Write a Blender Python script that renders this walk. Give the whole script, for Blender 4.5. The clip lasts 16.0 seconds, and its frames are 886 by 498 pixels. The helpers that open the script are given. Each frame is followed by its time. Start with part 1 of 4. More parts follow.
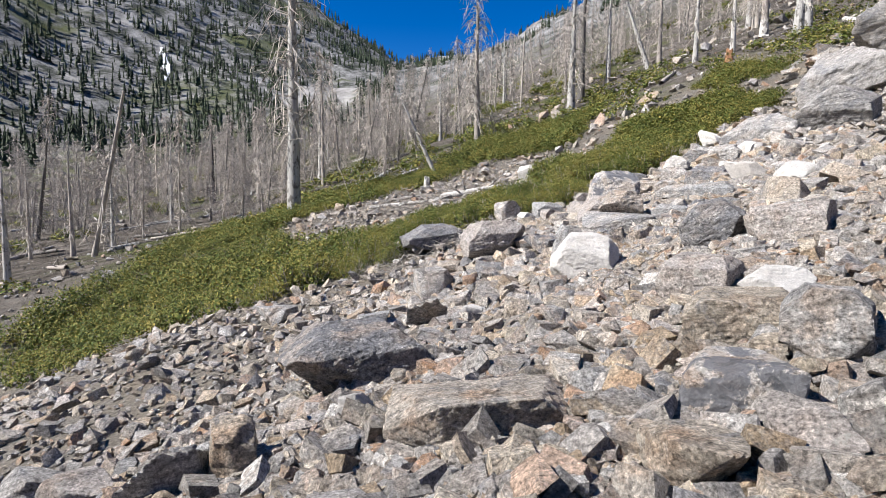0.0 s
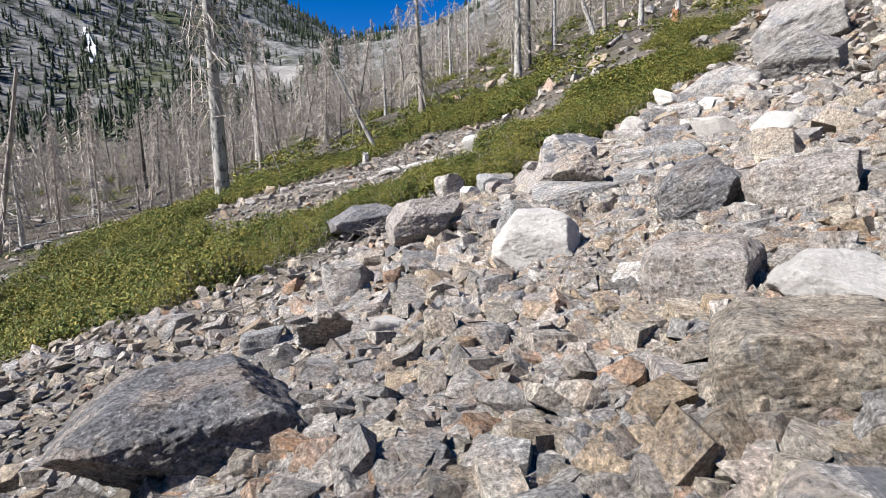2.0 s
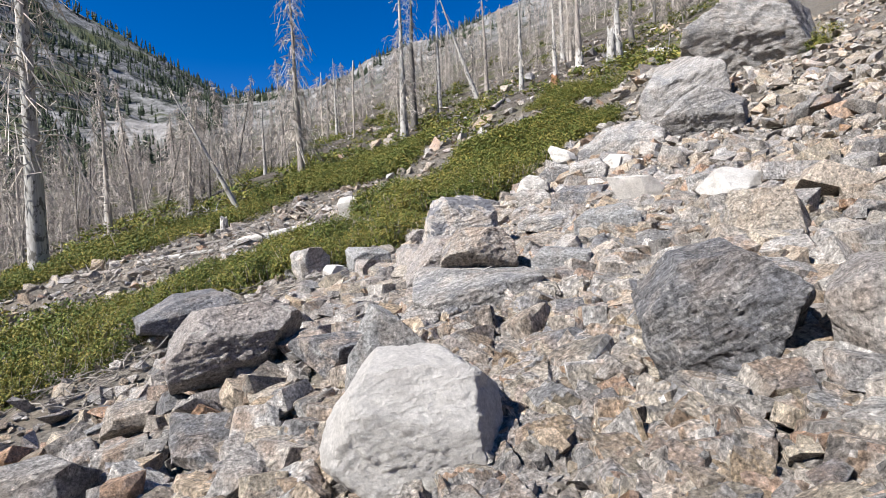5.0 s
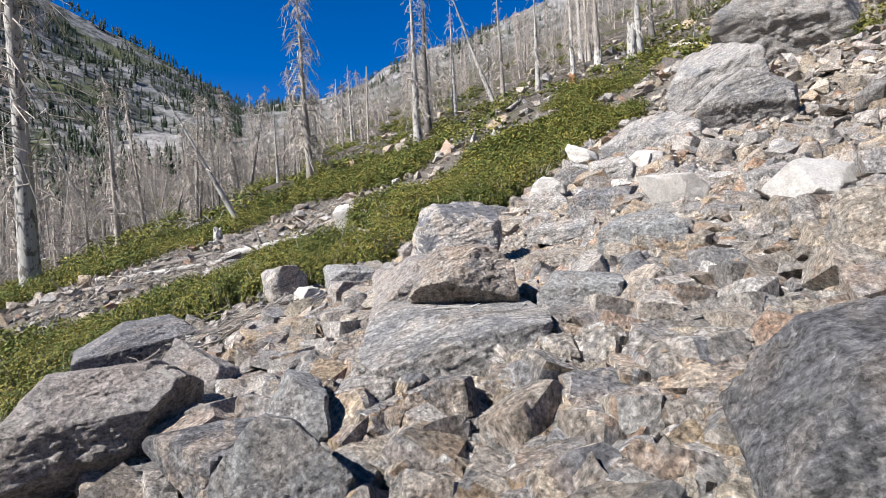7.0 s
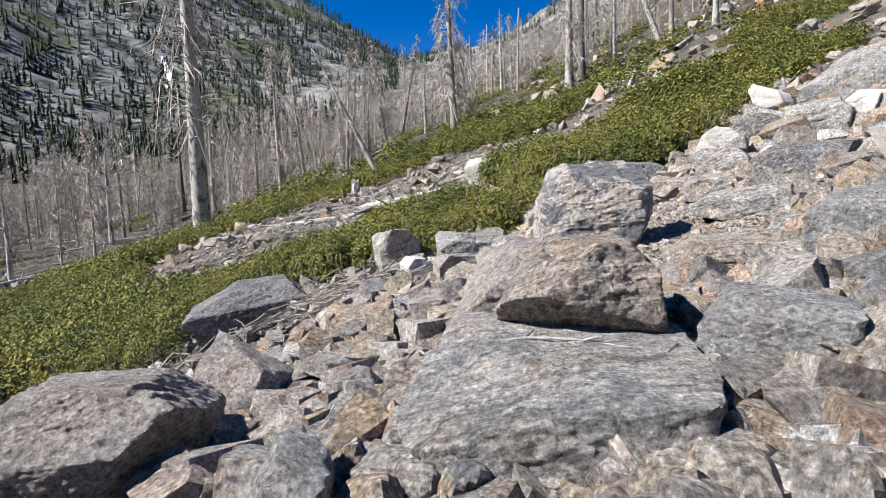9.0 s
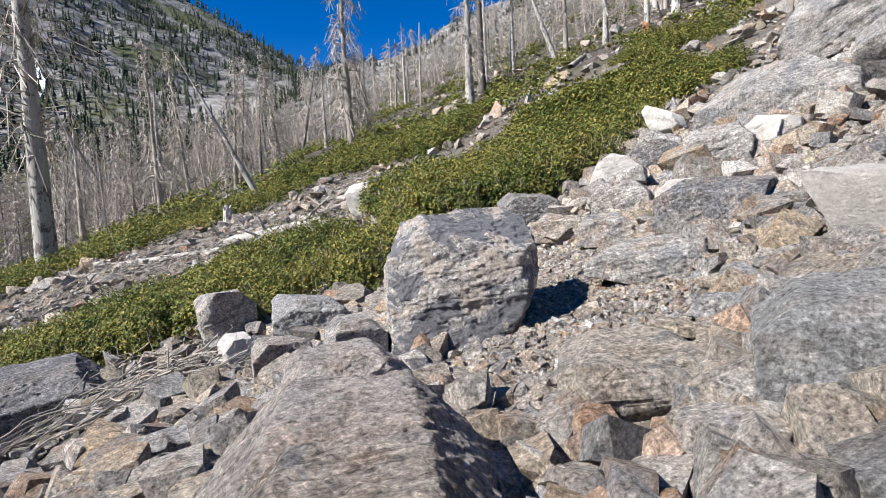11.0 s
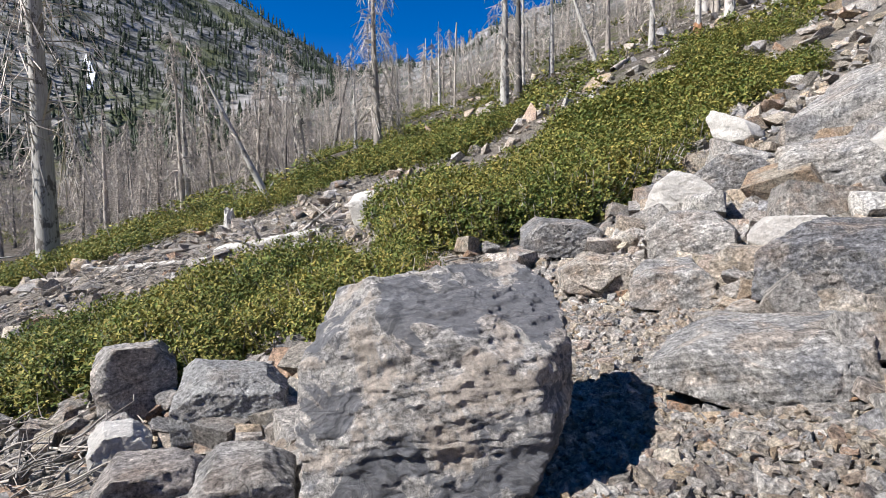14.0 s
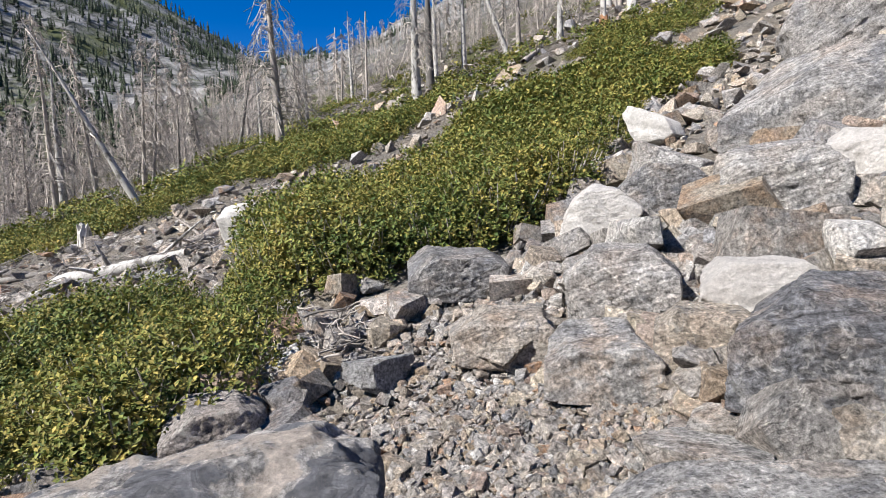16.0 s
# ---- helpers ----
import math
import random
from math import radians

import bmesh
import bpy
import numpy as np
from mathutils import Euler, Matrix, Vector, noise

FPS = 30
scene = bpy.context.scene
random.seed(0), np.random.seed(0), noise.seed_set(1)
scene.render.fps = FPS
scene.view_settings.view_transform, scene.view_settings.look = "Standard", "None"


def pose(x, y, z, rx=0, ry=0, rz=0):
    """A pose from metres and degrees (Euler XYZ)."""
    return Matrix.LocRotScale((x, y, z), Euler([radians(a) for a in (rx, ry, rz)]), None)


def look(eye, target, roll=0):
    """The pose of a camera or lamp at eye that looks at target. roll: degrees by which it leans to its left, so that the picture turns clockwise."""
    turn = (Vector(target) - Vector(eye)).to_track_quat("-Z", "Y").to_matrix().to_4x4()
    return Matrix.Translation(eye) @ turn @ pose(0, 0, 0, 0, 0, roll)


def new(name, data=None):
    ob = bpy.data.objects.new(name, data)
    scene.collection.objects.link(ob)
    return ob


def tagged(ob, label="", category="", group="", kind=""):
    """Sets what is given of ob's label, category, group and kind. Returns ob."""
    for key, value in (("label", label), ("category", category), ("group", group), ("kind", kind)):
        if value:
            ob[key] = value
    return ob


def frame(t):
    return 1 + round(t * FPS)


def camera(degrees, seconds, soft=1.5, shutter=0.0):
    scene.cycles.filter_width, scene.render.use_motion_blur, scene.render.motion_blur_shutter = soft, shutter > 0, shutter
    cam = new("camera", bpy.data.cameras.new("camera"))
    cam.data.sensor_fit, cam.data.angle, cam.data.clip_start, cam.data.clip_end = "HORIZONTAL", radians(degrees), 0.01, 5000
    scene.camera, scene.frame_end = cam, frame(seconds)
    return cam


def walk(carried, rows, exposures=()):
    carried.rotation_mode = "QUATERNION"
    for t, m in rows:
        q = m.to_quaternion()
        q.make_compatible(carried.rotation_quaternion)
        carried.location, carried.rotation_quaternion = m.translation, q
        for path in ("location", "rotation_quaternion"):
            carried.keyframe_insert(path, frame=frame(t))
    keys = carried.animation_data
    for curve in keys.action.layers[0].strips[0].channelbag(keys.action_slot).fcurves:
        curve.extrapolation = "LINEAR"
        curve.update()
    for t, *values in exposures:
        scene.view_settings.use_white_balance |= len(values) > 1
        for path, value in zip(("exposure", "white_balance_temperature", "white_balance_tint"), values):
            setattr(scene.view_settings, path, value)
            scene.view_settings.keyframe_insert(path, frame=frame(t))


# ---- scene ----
cam = camera(78.5, 16.0, soft=0.6)
METRES, EYE, TILT, LEAN, TURN = 14.0, 1.45, 0.0, 0.0, 0.0
ROWS = [
    (0.0, 0.0, 0.0, 0.0, 0.06, -5.16, -0.66),
    (0.5, 0.0087, 0.0355, 0.0069, -0.53, -4.22, 0.15),
    (1.0, 0.0238, 0.0604, -0.0006, 1.66, -7.21, 0.48),
    (1.5, 0.0274, 0.0985, -0.0035, -1.74, -8.89, 3.31),
    (2.0, 0.0392, 0.1392, -0.0042, -4.8, -7.61, 1.83),
    (2.5, 0.0522, 0.1753, -0.0015, -4.75, -7.86, 1.94),
    (3.0, 0.0634, 0.2156, 0.0018, -7.08, -5.82, 1.33),
    (3.5, 0.0739, 0.2475, 0.0081, -7.94, -8.02, 1.47),
    (4.0, 0.0809, 0.2803, 0.0073, -10.33, -8.3, 2.33),
    (4.5, 0.0918, 0.3222, 0.0103, -16.14, -2.58, 2.56),
    (7.0, 0.1641, 0.4664, 0.0212, -13.99, -1.13, 3.42),
    (7.5, 0.1802, 0.4952, 0.0227, -7.84, -1.86, 0.7),
    (8.0, 0.1853, 0.5158, 0.0313, -0.57, -5.02, 0.59),
    (8.5, 0.1902, 0.5371, 0.0346, -0.29, -4.38, 0.73),
    (9.0, 0.2032, 0.5579, 0.0335, 1.53, -5.55, 1.99),
    (9.5, 0.2162, 0.5854, 0.0351, 0.12, -5.98, 6.05),
    (10.0, 0.2294, 0.6246, 0.0449, -9.86, -5.15, 3.62),
    (12.5, 0.2805, 0.7261, 0.0683, -2.14, -4.42, 1.68),
    (13.0, 0.2788, 0.7509, 0.0698, -1.35, -6.48, 1.73),
    (13.5, 0.2842, 0.776, 0.0735, -3.2, -4.56, 1.45),
    (14.0, 0.2969, 0.8062, 0.0783, -4.41, -4.3, 0.76),
    (14.5, 0.3032, 0.8401, 0.0842, -10.41, -5.39, 2.28),
    (15.0, 0.3142, 0.8628, 0.0876, -14.42, -9.68, -0.22),
    (15.5, 0.3352, 0.8877, 0.1015, -13.17, -7.7, 0.63),
    (16.0, 0.345, 0.9103, 0.1011, -12.69, -5.32, 2.46),
]
walk(cam, [(t, pose(0, 0, EYE, TILT, LEAN, TURN) @ pose(METRES * x, METRES * y, METRES * z, 90 + pitch, roll, yaw)) for t, x, y, z, yaw, pitch, roll in ROWS], exposures=[(0.0, 1.07), (16.0, 1.07)])

SUN_AZ, SUN_EL = -105.0, 44.0
world = bpy.data.worlds.new("sky")
scene.world = world
world.use_nodes = True
wn, wl = world.node_tree.nodes, world.node_tree.links
sky = wn.new("ShaderNodeTexSky")
sky.sky_type = "NISHITA"
sky.sun_disc = False
sky.sun_elevation = radians(SUN_EL)
sky.sun_rotation = radians(SUN_AZ)
sky.altitude = 2600
sky.air_density, sky.dust_density, sky.ozone_density = 1.0, 0.0, 1.6
wn["Background"].inputs[1].default_value = 0.068
vivid = wn.new("ShaderNodeHueSaturation")
vivid.inputs["Saturation"].default_value = 1.5
vivid.inputs["Hue"].default_value = 0.514
wl.new(sky.outputs[0], vivid.inputs["Color"])
wl.new(vivid.outputs[0], wn["Background"].inputs[0])
sun = new("sun", bpy.data.lights.new("sun", "SUN"))
sun.data.energy, sun.data.angle, sun.data.color = 5.0, radians(0.5), (1.0, 0.965, 0.92)
SUN_DIR = Vector((math.sin(radians(SUN_AZ)) * math.cos(radians(SUN_EL)), math.cos(radians(SUN_AZ)) * math.cos(radians(SUN_EL)), math.sin(radians(SUN_EL))))
sun.matrix_world = look(SUN_DIR * 50, (0, 0, 0))

# ---- materials ----


def node_mat(name):
    m = bpy.data.materials.new(name)
    m.use_nodes = True
    nt = m.node_tree
    return m, nt, nt.nodes["Principled BSDF"]


class Nodes:
    """Short hands for wiring nodes."""

    def __init__(self, nt):
        self.nt = nt

    def add(self, kind, ins=(), **props):
        n = self.nt.nodes.new("ShaderNode" + kind)
        for k, v in props.items():
            setattr(n, k, v)
        for key, v in dict(ins).items():
            if hasattr(v, "is_output") or hasattr(v, "links"):
                self.nt.links.new(v, n.inputs[key])
            else:
                n.inputs[key].default_value = v
        return n

    def noise(self, vec, scale, detail=4.0, rough=0.6, dist=0.0):
        return self.add("TexNoise", {"Vector": vec, "Scale": scale, "Detail": detail, "Roughness": rough, "Distortion": dist}).outputs["Fac"]

    def ramp(self, fac, stops, mode="LINEAR"):
        n = self.add("ValToRGB", {"Fac": fac})
        n.color_ramp.interpolation = mode
        e = n.color_ramp.elements
        while len(e) < len(stops):
            e.new(0.5)
        for el, (p, c) in zip(e, stops):
            el.position = p
            el.color = (*c, 1) if len(c) == 3 else c
        return n.outputs["Color"]

    def math(self, op, a, b=0.0):
        n = self.add("Math", operation=op)
        for i, v in enumerate((a, b)):
            if hasattr(v, "links"):
                self.nt.links.new(v, n.inputs[i])
            else:
                n.inputs[i].default_value = v
        return n.outputs[0]

    def mix(self, fac, a, b, blend="MIX"):
        n = self.add("Mix", data_type="RGBA", blend_type=blend)
        for i, v in ((0, fac), (6, a), (7, b)):
            if hasattr(v, "links"):
                self.nt.links.new(v, n.inputs[i])
            else:
                n.inputs[i].default_value = v if i == 0 else (*v, 1)
        return n.outputs[2]

    def bump(self, height, strength, dist):
        return self.add("Bump", {"Height": height, "Strength": strength, "Distance": dist}).outputs[0]


ALBEDO = (0.78, 0.778, 0.79)


def grey(v):
    return (v, v, v)


def rock_material(name, stops, band=0.5, size=1.0, rust=0.3, lichen=0.25, albedo=ALBEDO, patch=0.0, turn=0.5, fold=0.025, cracks=0.4):
    """Banded metamorphic rock: a colour for each stone, folded light and dark layers, rust stains, lichen specks."""
    m, nt, bsdf = node_mat(name)
    q = Nodes(nt)
    co = q.add("TexCoord").outputs["Object"]
    rnd = q.math("FRACT", q.math("ADD", q.add("ObjectInfo").outputs["Random"], q.add("NewGeometry").outputs["Random Per Island"]))
    rnd2 = q.math("FRACT", q.math("MULTIPLY", rnd, 17.31))
    rot = q.add("VectorRotate", {"Vector": co, "Axis": (0.8, 0.5, 0.3), "Angle": q.math("ADD", q.math("MULTIPLY", rnd2, turn), 0.55)}).outputs[0]
    base = q.ramp(rnd, stops)
    base = q.mix(0.8, base, q.ramp(q.math("FRACT", q.math("MULTIPLY", rnd, 43.7)), [(0.0, grey(0.55)), (0.5, grey(1.0)), (1.0, grey(1.35))]), "MULTIPLY") if len(stops) > 3 else base
    warp = q.add("TexNoise", {"Vector": rot, "Scale": 1.7 / size, "Detail": 4.0})
    bent = q.add("VectorMath", {0: rot, 1: warp.outputs["Color"]}, operation="MULTIPLY_ADD")
    nt.links.new(warp.outputs["Color"], bent.inputs[0])
    bent.inputs[1].default_value = (fold * size,) * 3
    nt.links.new(rot, bent.inputs[2])
    st = q.add("Mapping", {"Vector": bent.outputs[0], "Scale": (0.9 / size, 0.9 / size, 14.5 / size)}).outputs[0]
    layer = q.noise(st, 1.3, 4.0, 0.58)
    layers = q.ramp(layer, [(0.30, grey(0.28)), (0.40, grey(0.62)), (0.46, grey(1.15)), (0.53, grey(0.88)), (0.58, grey(1.45)), (0.62, grey(0.66)), (0.72, grey(1.45))])
    mask = q.ramp(q.noise(rot, 0.9 / size, 3.0, 0.6), [(0.36, grey(0.45)), (0.58, grey(1.0))])
    col = q.mix(q.math("MULTIPLY", mask, band), base, layers, "MULTIPLY")
    mottle = q.ramp(q.noise(co, 4.5, 7.0, 0.72), [(0.36, grey(0.45)), (0.47, grey(0.9)), (0.54, grey(1.08)), (0.66, grey(1.5))])
    col = q.mix(0.55 if band > 0.1 else 0.25, col, mottle, "MULTIPLY")
    thin = q.noise(q.add("Mapping", {"Vector": rot, "Scale": (2.4 / size, 2.4 / size, 34.0 / size)}).outputs[0], 1.2, 3.0, 0.6)
    col = q.mix(q.math("MULTIPLY", mask, 1.1 * band), col, q.ramp(thin, [(0.36, grey(0.45)), (0.45, grey(0.95)), (0.54, grey(1.08)), (0.63, grey(1.45))]), "MULTIPLY")
    thread = q.noise(bent.outputs[0], 3.2 / size, 4.0, 0.6)
    vein = q.ramp(thread, [(0.47, grey(0)), (0.495, grey(1)), (0.505, grey(1)), (0.53, grey(0))])
    col = q.mix(q.math("MULTIPLY", q.math("MULTIPLY", vein, mask), 0.5 * band), col, (0.66, 0.64, 0.60))
    blot = q.noise(rot, 1.7 / size, 5.0, 0.65)
    hue = q.noise(rot, 2.6 / size, 6.0, 0.66, 0.5)
    warm = q.ramp(hue, [(0.50, grey(0)), (0.56, grey(1))])
    some = q.ramp(q.math("FRACT", q.math("MULTIPLY", rnd, 9.7)), [(0.35, grey(0.2)), (0.85, grey(1))])
    col = q.mix(q.math("MULTIPLY", q.math("MULTIPLY", warm, some), min(0.65, band)), col, q.mix(0.85, (0.56, 0.475, 0.395), layers, "MULTIPLY"))
    slate = q.ramp(hue, [(0.38, grey(1)), (0.44, grey(0))])
    col = q.mix(q.math("MULTIPLY", slate, min(0.65, band)), col, q.mix(0.7, (0.20, 0.205, 0.22), layers, "MULTIPLY"))
    stain = q.ramp(blot, [(0.50, grey(0)), (0.64, grey(1))])
    stain_f = q.math("MULTIPLY", q.math("MULTIPLY", stain, rust), q.ramp(rnd2, [(0.3, grey(0.3)), (0.9, grey(1))]))
    col = q.mix(stain_f, col, q.mix(0.6, (0.43, 0.265, 0.15), layers, "MULTIPLY"))
    speck = q.noise(co, 26.0, 9.0, 0.82)
    spots = q.ramp(speck, [(0.38, grey(0.2)), (0.46, grey(0.85)), (0.53, grey(1.12)), (0.61, grey(1.75))])
    col = q.mix(0.9 if band > 0.1 else 0.25, col, spots, "MULTIPLY")
    shift = q.add("TexNoise", {"Vector": rot, "Scale": 5.0, "Detail": 4.0}).outputs["Color"]
    jag = q.add("VectorMath", {0: shift, 1: (0.14, 0.14, 0.14), 2: rot}, operation="MULTIPLY_ADD").outputs[0]
    split = q.add("TexVoronoi", {"Vector": q.add("Mapping", {"Vector": jag, "Scale": (1, 1, 1.9)}).outputs[0], "Scale": 2.6 / size}, feature="DISTANCE_TO_EDGE").outputs["Distance"]
    split = q.math("MULTIPLY", q.ramp(split, [(0.0, grey(cracks)), (0.011, grey(0))]), q.ramp(q.noise(rot, 2.2, 3.0), [(0.5, grey(0)), (0.62, grey(1))]))
    col = q.mix(split, col, (0.07, 0.065, 0.06))
    grain = q.noise(co, 55.0, 5.0, 0.72)
    col = q.mix(0.8 if band > 0.1 else 0.25, col, q.ramp(grain, [(0.36, grey(0.4)), (0.47, grey(0.92)), (0.55, grey(1.1)), (0.64, grey(1.6))]), "MULTIPLY")
    lich = q.ramp(q.noise(co, 9.0, 7.0, 0.75), [(0.58, grey(0)), (0.63, grey(1))])
    col = q.mix(q.math("MULTIPLY", lich, lichen), col, (0.52, 0.51, 0.46))
    if patch:
        big = q.noise(rot, 2.7, 6.0, 0.62, 0.6)
        col = q.mix(q.math("MULTIPLY", q.ramp(big, [(0.485, grey(0)), (0.51, grey(1))]), patch), col, q.mix(0.6, (0.19, 0.20, 0.225), layers, "MULTIPLY"))
        col = q.mix(q.math("MULTIPLY", q.ramp(big, [(0.41, grey(1)), (0.445, grey(0))]), patch), col, q.mix(0.6, (0.62, 0.54, 0.46), spots, "MULTIPLY"))
    col = q.mix(1.0, col, albedo, "MULTIPLY")
    nt.links.new(col, bsdf.inputs["Base Color"])
    bsdf.inputs["Roughness"].default_value = 0.82
    bsdf.inputs["Specular IOR Level"].default_value = 0.35
    crag = q.math("ABSOLUTE", q.math("SUBTRACT", q.noise(rot, 5.5 / size, 6.0, 0.6), 0.5))
    h = q.math("ADD", q.math("ADD", q.math("ADD", q.math("MULTIPLY", layer, 0.6), q.math("MULTIPLY", thin, 0.2)), q.math("MULTIPLY", crag, 0.9)), q.math("ADD", q.math("ADD", q.math("MULTIPLY", speck, 0.9), q.math("MULTIPLY", grain, 0.15)), q.math("MULTIPLY", blot, 0.3)))
    nt.links.new(q.bump(q.math("SUBTRACT", h, q.math("MULTIPLY", split, 0.5)), 1.0, 0.05), bsdf.inputs["Normal"])
    return m


TALUS_TONES = ((0.0, (0.37, 0.365, 0.355)), (0.16, (0.53, 0.50, 0.46)), (0.3, (0.43, 0.40, 0.36)), (0.44, (0.59, 0.51, 0.39)), (0.56, (0.27, 0.27, 0.28)), (0.68, (0.49, 0.45, 0.40)), (0.76, (0.52, 0.40, 0.265)), (0.88, (0.47, 0.455, 0.44)), (0.92, (0.46, 0.265, 0.145)), (0.97, (0.68, 0.66, 0.62)))
ROCK = rock_material("talus rock", TALUS_TONES, 0.45, 0.6, 0.6, turn=2.4, cracks=0.2)
KINDS = {
    "h": (rock_material("veined gneiss", [(0.0, (0.54, 0.515, 0.485)), (1.0, (0.54, 0.515, 0.485))], 0.6, 0.9, 0.6, 0.7, ALBEDO, 0.85, fold=0.05), "large grey boulder with dark blue bands, white crust and rusty side"),
    "g": (rock_material("grey gneiss", [(0.0, (0.46, 0.445, 0.42)), (0.5, (0.41, 0.40, 0.385)), (1.0, (0.49, 0.465, 0.435))], 0.75, 1.0, 0.25, 0.3), "grey banded gneiss boulder with pale wavy layers"),
    "w": (rock_material("white marble", [(0.0, (0.80, 0.785, 0.76)), (1.0, (0.74, 0.71, 0.68))], 0.06, 0.8, 0.06, 0.05, (0.8, 0.79, 0.78), cracks=0.0), "bright white quartz boulder with faint tan stains"),
    "t": (rock_material("tan gneiss", [(0.0, (0.46, 0.40, 0.32)), (1.0, (0.48, 0.43, 0.37))], 0.6, 0.8, 0.6, 0.25), "tan banded boulder with rusty stains"),
    "r": (rock_material("rusty gneiss", [(0.0, (0.43, 0.375, 0.30)), (1.0, (0.46, 0.40, 0.32))], 0.6, 0.9, 1.1, 0.4), "rust-stained brown boulder with green-grey crust"),
    "q": (rock_material("dull grey gneiss", [(0.0, (0.33, 0.32, 0.31)), (1.0, (0.37, 0.36, 0.345))], 0.75, 1.4, 0.2, 0.3, fold=0.08), "grey gneiss boulder with swirling dull layers"),
    "k": (rock_material("streaked brown gneiss", [(0.0, (0.42, 0.365, 0.31)), (1.0, (0.46, 0.40, 0.34))], 0.95, 0.7, 0.5, 0.35), "brown boulder with dark and pale streaks"),
    "b": (rock_material("brown grey gneiss", [(0.0, (0.43, 0.39, 0.36)), (1.0, (0.48, 0.44, 0.405))], 0.28, 0.9, 0.3, 0.8), "brownish grey boulder with pale lichen blotches"),
    "d": (rock_material("dark gneiss", [(0.0, (0.20, 0.20, 0.21)), (1.0, (0.25, 0.245, 0.24))], 0.8, 0.8, 0.25, 0.3), "dark grey layered boulder with thin pale veins"),
    "s": (rock_material("smooth grey stone", [(0.0, (0.37, 0.375, 0.37)), (1.0, (0.42, 0.42, 0.41))], 0.25, 0.8, 0.15, 0.12), "smooth light grey angular stone block"),
}


def ground_material():
    """Gravel and grit near by, brown forest soil in the valley, grey scree with scrub on the far slopes."""
    m, nt, bsdf = node_mat("mountain ground")
    q = Nodes(nt)
    co = q.add("TexCoord").outputs["Object"]
    far = q.add("VectorMath", {0: co, 1: (3, 8, 2)}, operation="DISTANCE").outputs["Value"]
    cell = q.add("TexVoronoi", {"Vector": co, "Scale": 22.0, "Randomness": 1.0})
    grit = q.noise(co, 14.0, 8.0, 0.7)
    tone = q.ramp(grit, [(0.3, (0.10, 0.092, 0.085)), (0.5, (0.24, 0.22, 0.195)), (0.7, (0.40, 0.37, 0.325))])
    near = q.mix(0.5, tone, q.ramp(q.add("SeparateColor", {0: cell.outputs["Color"]}).outputs[0], [(0.0, grey(0.5)), (1.0, grey(1.4))]), "MULTIPLY")
    warm = q.ramp(q.noise(co, 0.6, 4.0), [(0.4, grey(0)), (0.7, grey(0.55))])
    near = q.mix(warm, near, (0.30, 0.24, 0.17))
    n1 = q.noise(co, 0.8, 10.0, 0.78)
    soil = q.ramp(n1, [(0.34, (0.03, 0.026, 0.02)), (0.45, (0.10, 0.085, 0.07)), (0.54, (0.17, 0.15, 0.13)), (0.68, (0.33, 0.305, 0.275))])
    patch = q.ramp(q.noise(co, 0.09, 6.0, 0.65), [(0.52, grey(0)), (0.6, grey(1))])
    soil = q.mix(q.math("MULTIPLY", patch, 0.7), soil, (0.09, 0.105, 0.025))
    n2 = q.noise(co, 0.06, 12.0, 0.78)
    scree = q.ramp(n2, [(0.36, (0.025, 0.032, 0.024)), (0.44, (0.06, 0.065, 0.055)), (0.51, (0.19, 0.19, 0.188)), (0.65, (0.40, 0.395, 0.39))])
    green = q.ramp(q.noise(co, 0.012, 5.0, 0.6), [(0.53, grey(0)), (0.6, grey(0.8))])
    scree = q.mix(green, scree, (0.085, 0.10, 0.03))
    fan = q.add("VectorMath", {0: q.add("Mapping", {"Vector": co, "Location": (74.8 / 24, -337 / 58, 0), "Scale": (1 / 24, 1 / 58, 0)}).outputs[0]}, operation="LENGTH").outputs["Value"]
    fan = q.ramp(q.math("ADD", fan, q.math("SUBTRACT", q.noise(co, 0.09, 5.0, 0.6), 0.5)), [(0.75, grey(1)), (1.0, grey(0))])
    east = q.math("MAXIMUM", q.math("SUBTRACT", q.add("SeparateXYZ", {0: co}).outputs[0], 3.0), 0.0)
    lean = q.math("SUBTRACT", far, q.math("MULTIPLY", east, 0.7))
    col = q.mix(q.ramp(q.math("DIVIDE", lean, 100.0), [(0.2, grey(0)), (0.34, grey(1))]), near, soil)
    col = q.mix(q.ramp(q.math("DIVIDE", far, 600.0), [(0.25, grey(0)), (0.55, grey(1))]), col, scree)
    col = q.mix(q.math("MULTIPLY", fan, 0.85), col, q.ramp(n2, [(0.36, (0.22, 0.21, 0.205)), (0.6, (0.46, 0.445, 0.43))]))
    nt.links.new(col, bsdf.inputs["Base Color"])
    bsdf.inputs["Roughness"].default_value = 0.95
    bsdf.inputs["Specular IOR Level"].default_value = 0.2
    h1 = q.math("ADD", q.math("MULTIPLY", cell.outputs["Distance"], -0.6), grit)
    b1 = q.bump(h1, 0.8, 0.05)
    b2 = q.add("Bump", {"Height": n1, "Strength": 0.7, "Distance": 0.6, "Normal": b1}).outputs[0]
    b3 = q.add("Bump", {"Height": n2, "Strength": 0.8, "Distance": 5.0, "Normal": b2}).outputs[0]
    nt.links.new(b3, bsdf.inputs["Normal"])
    return m


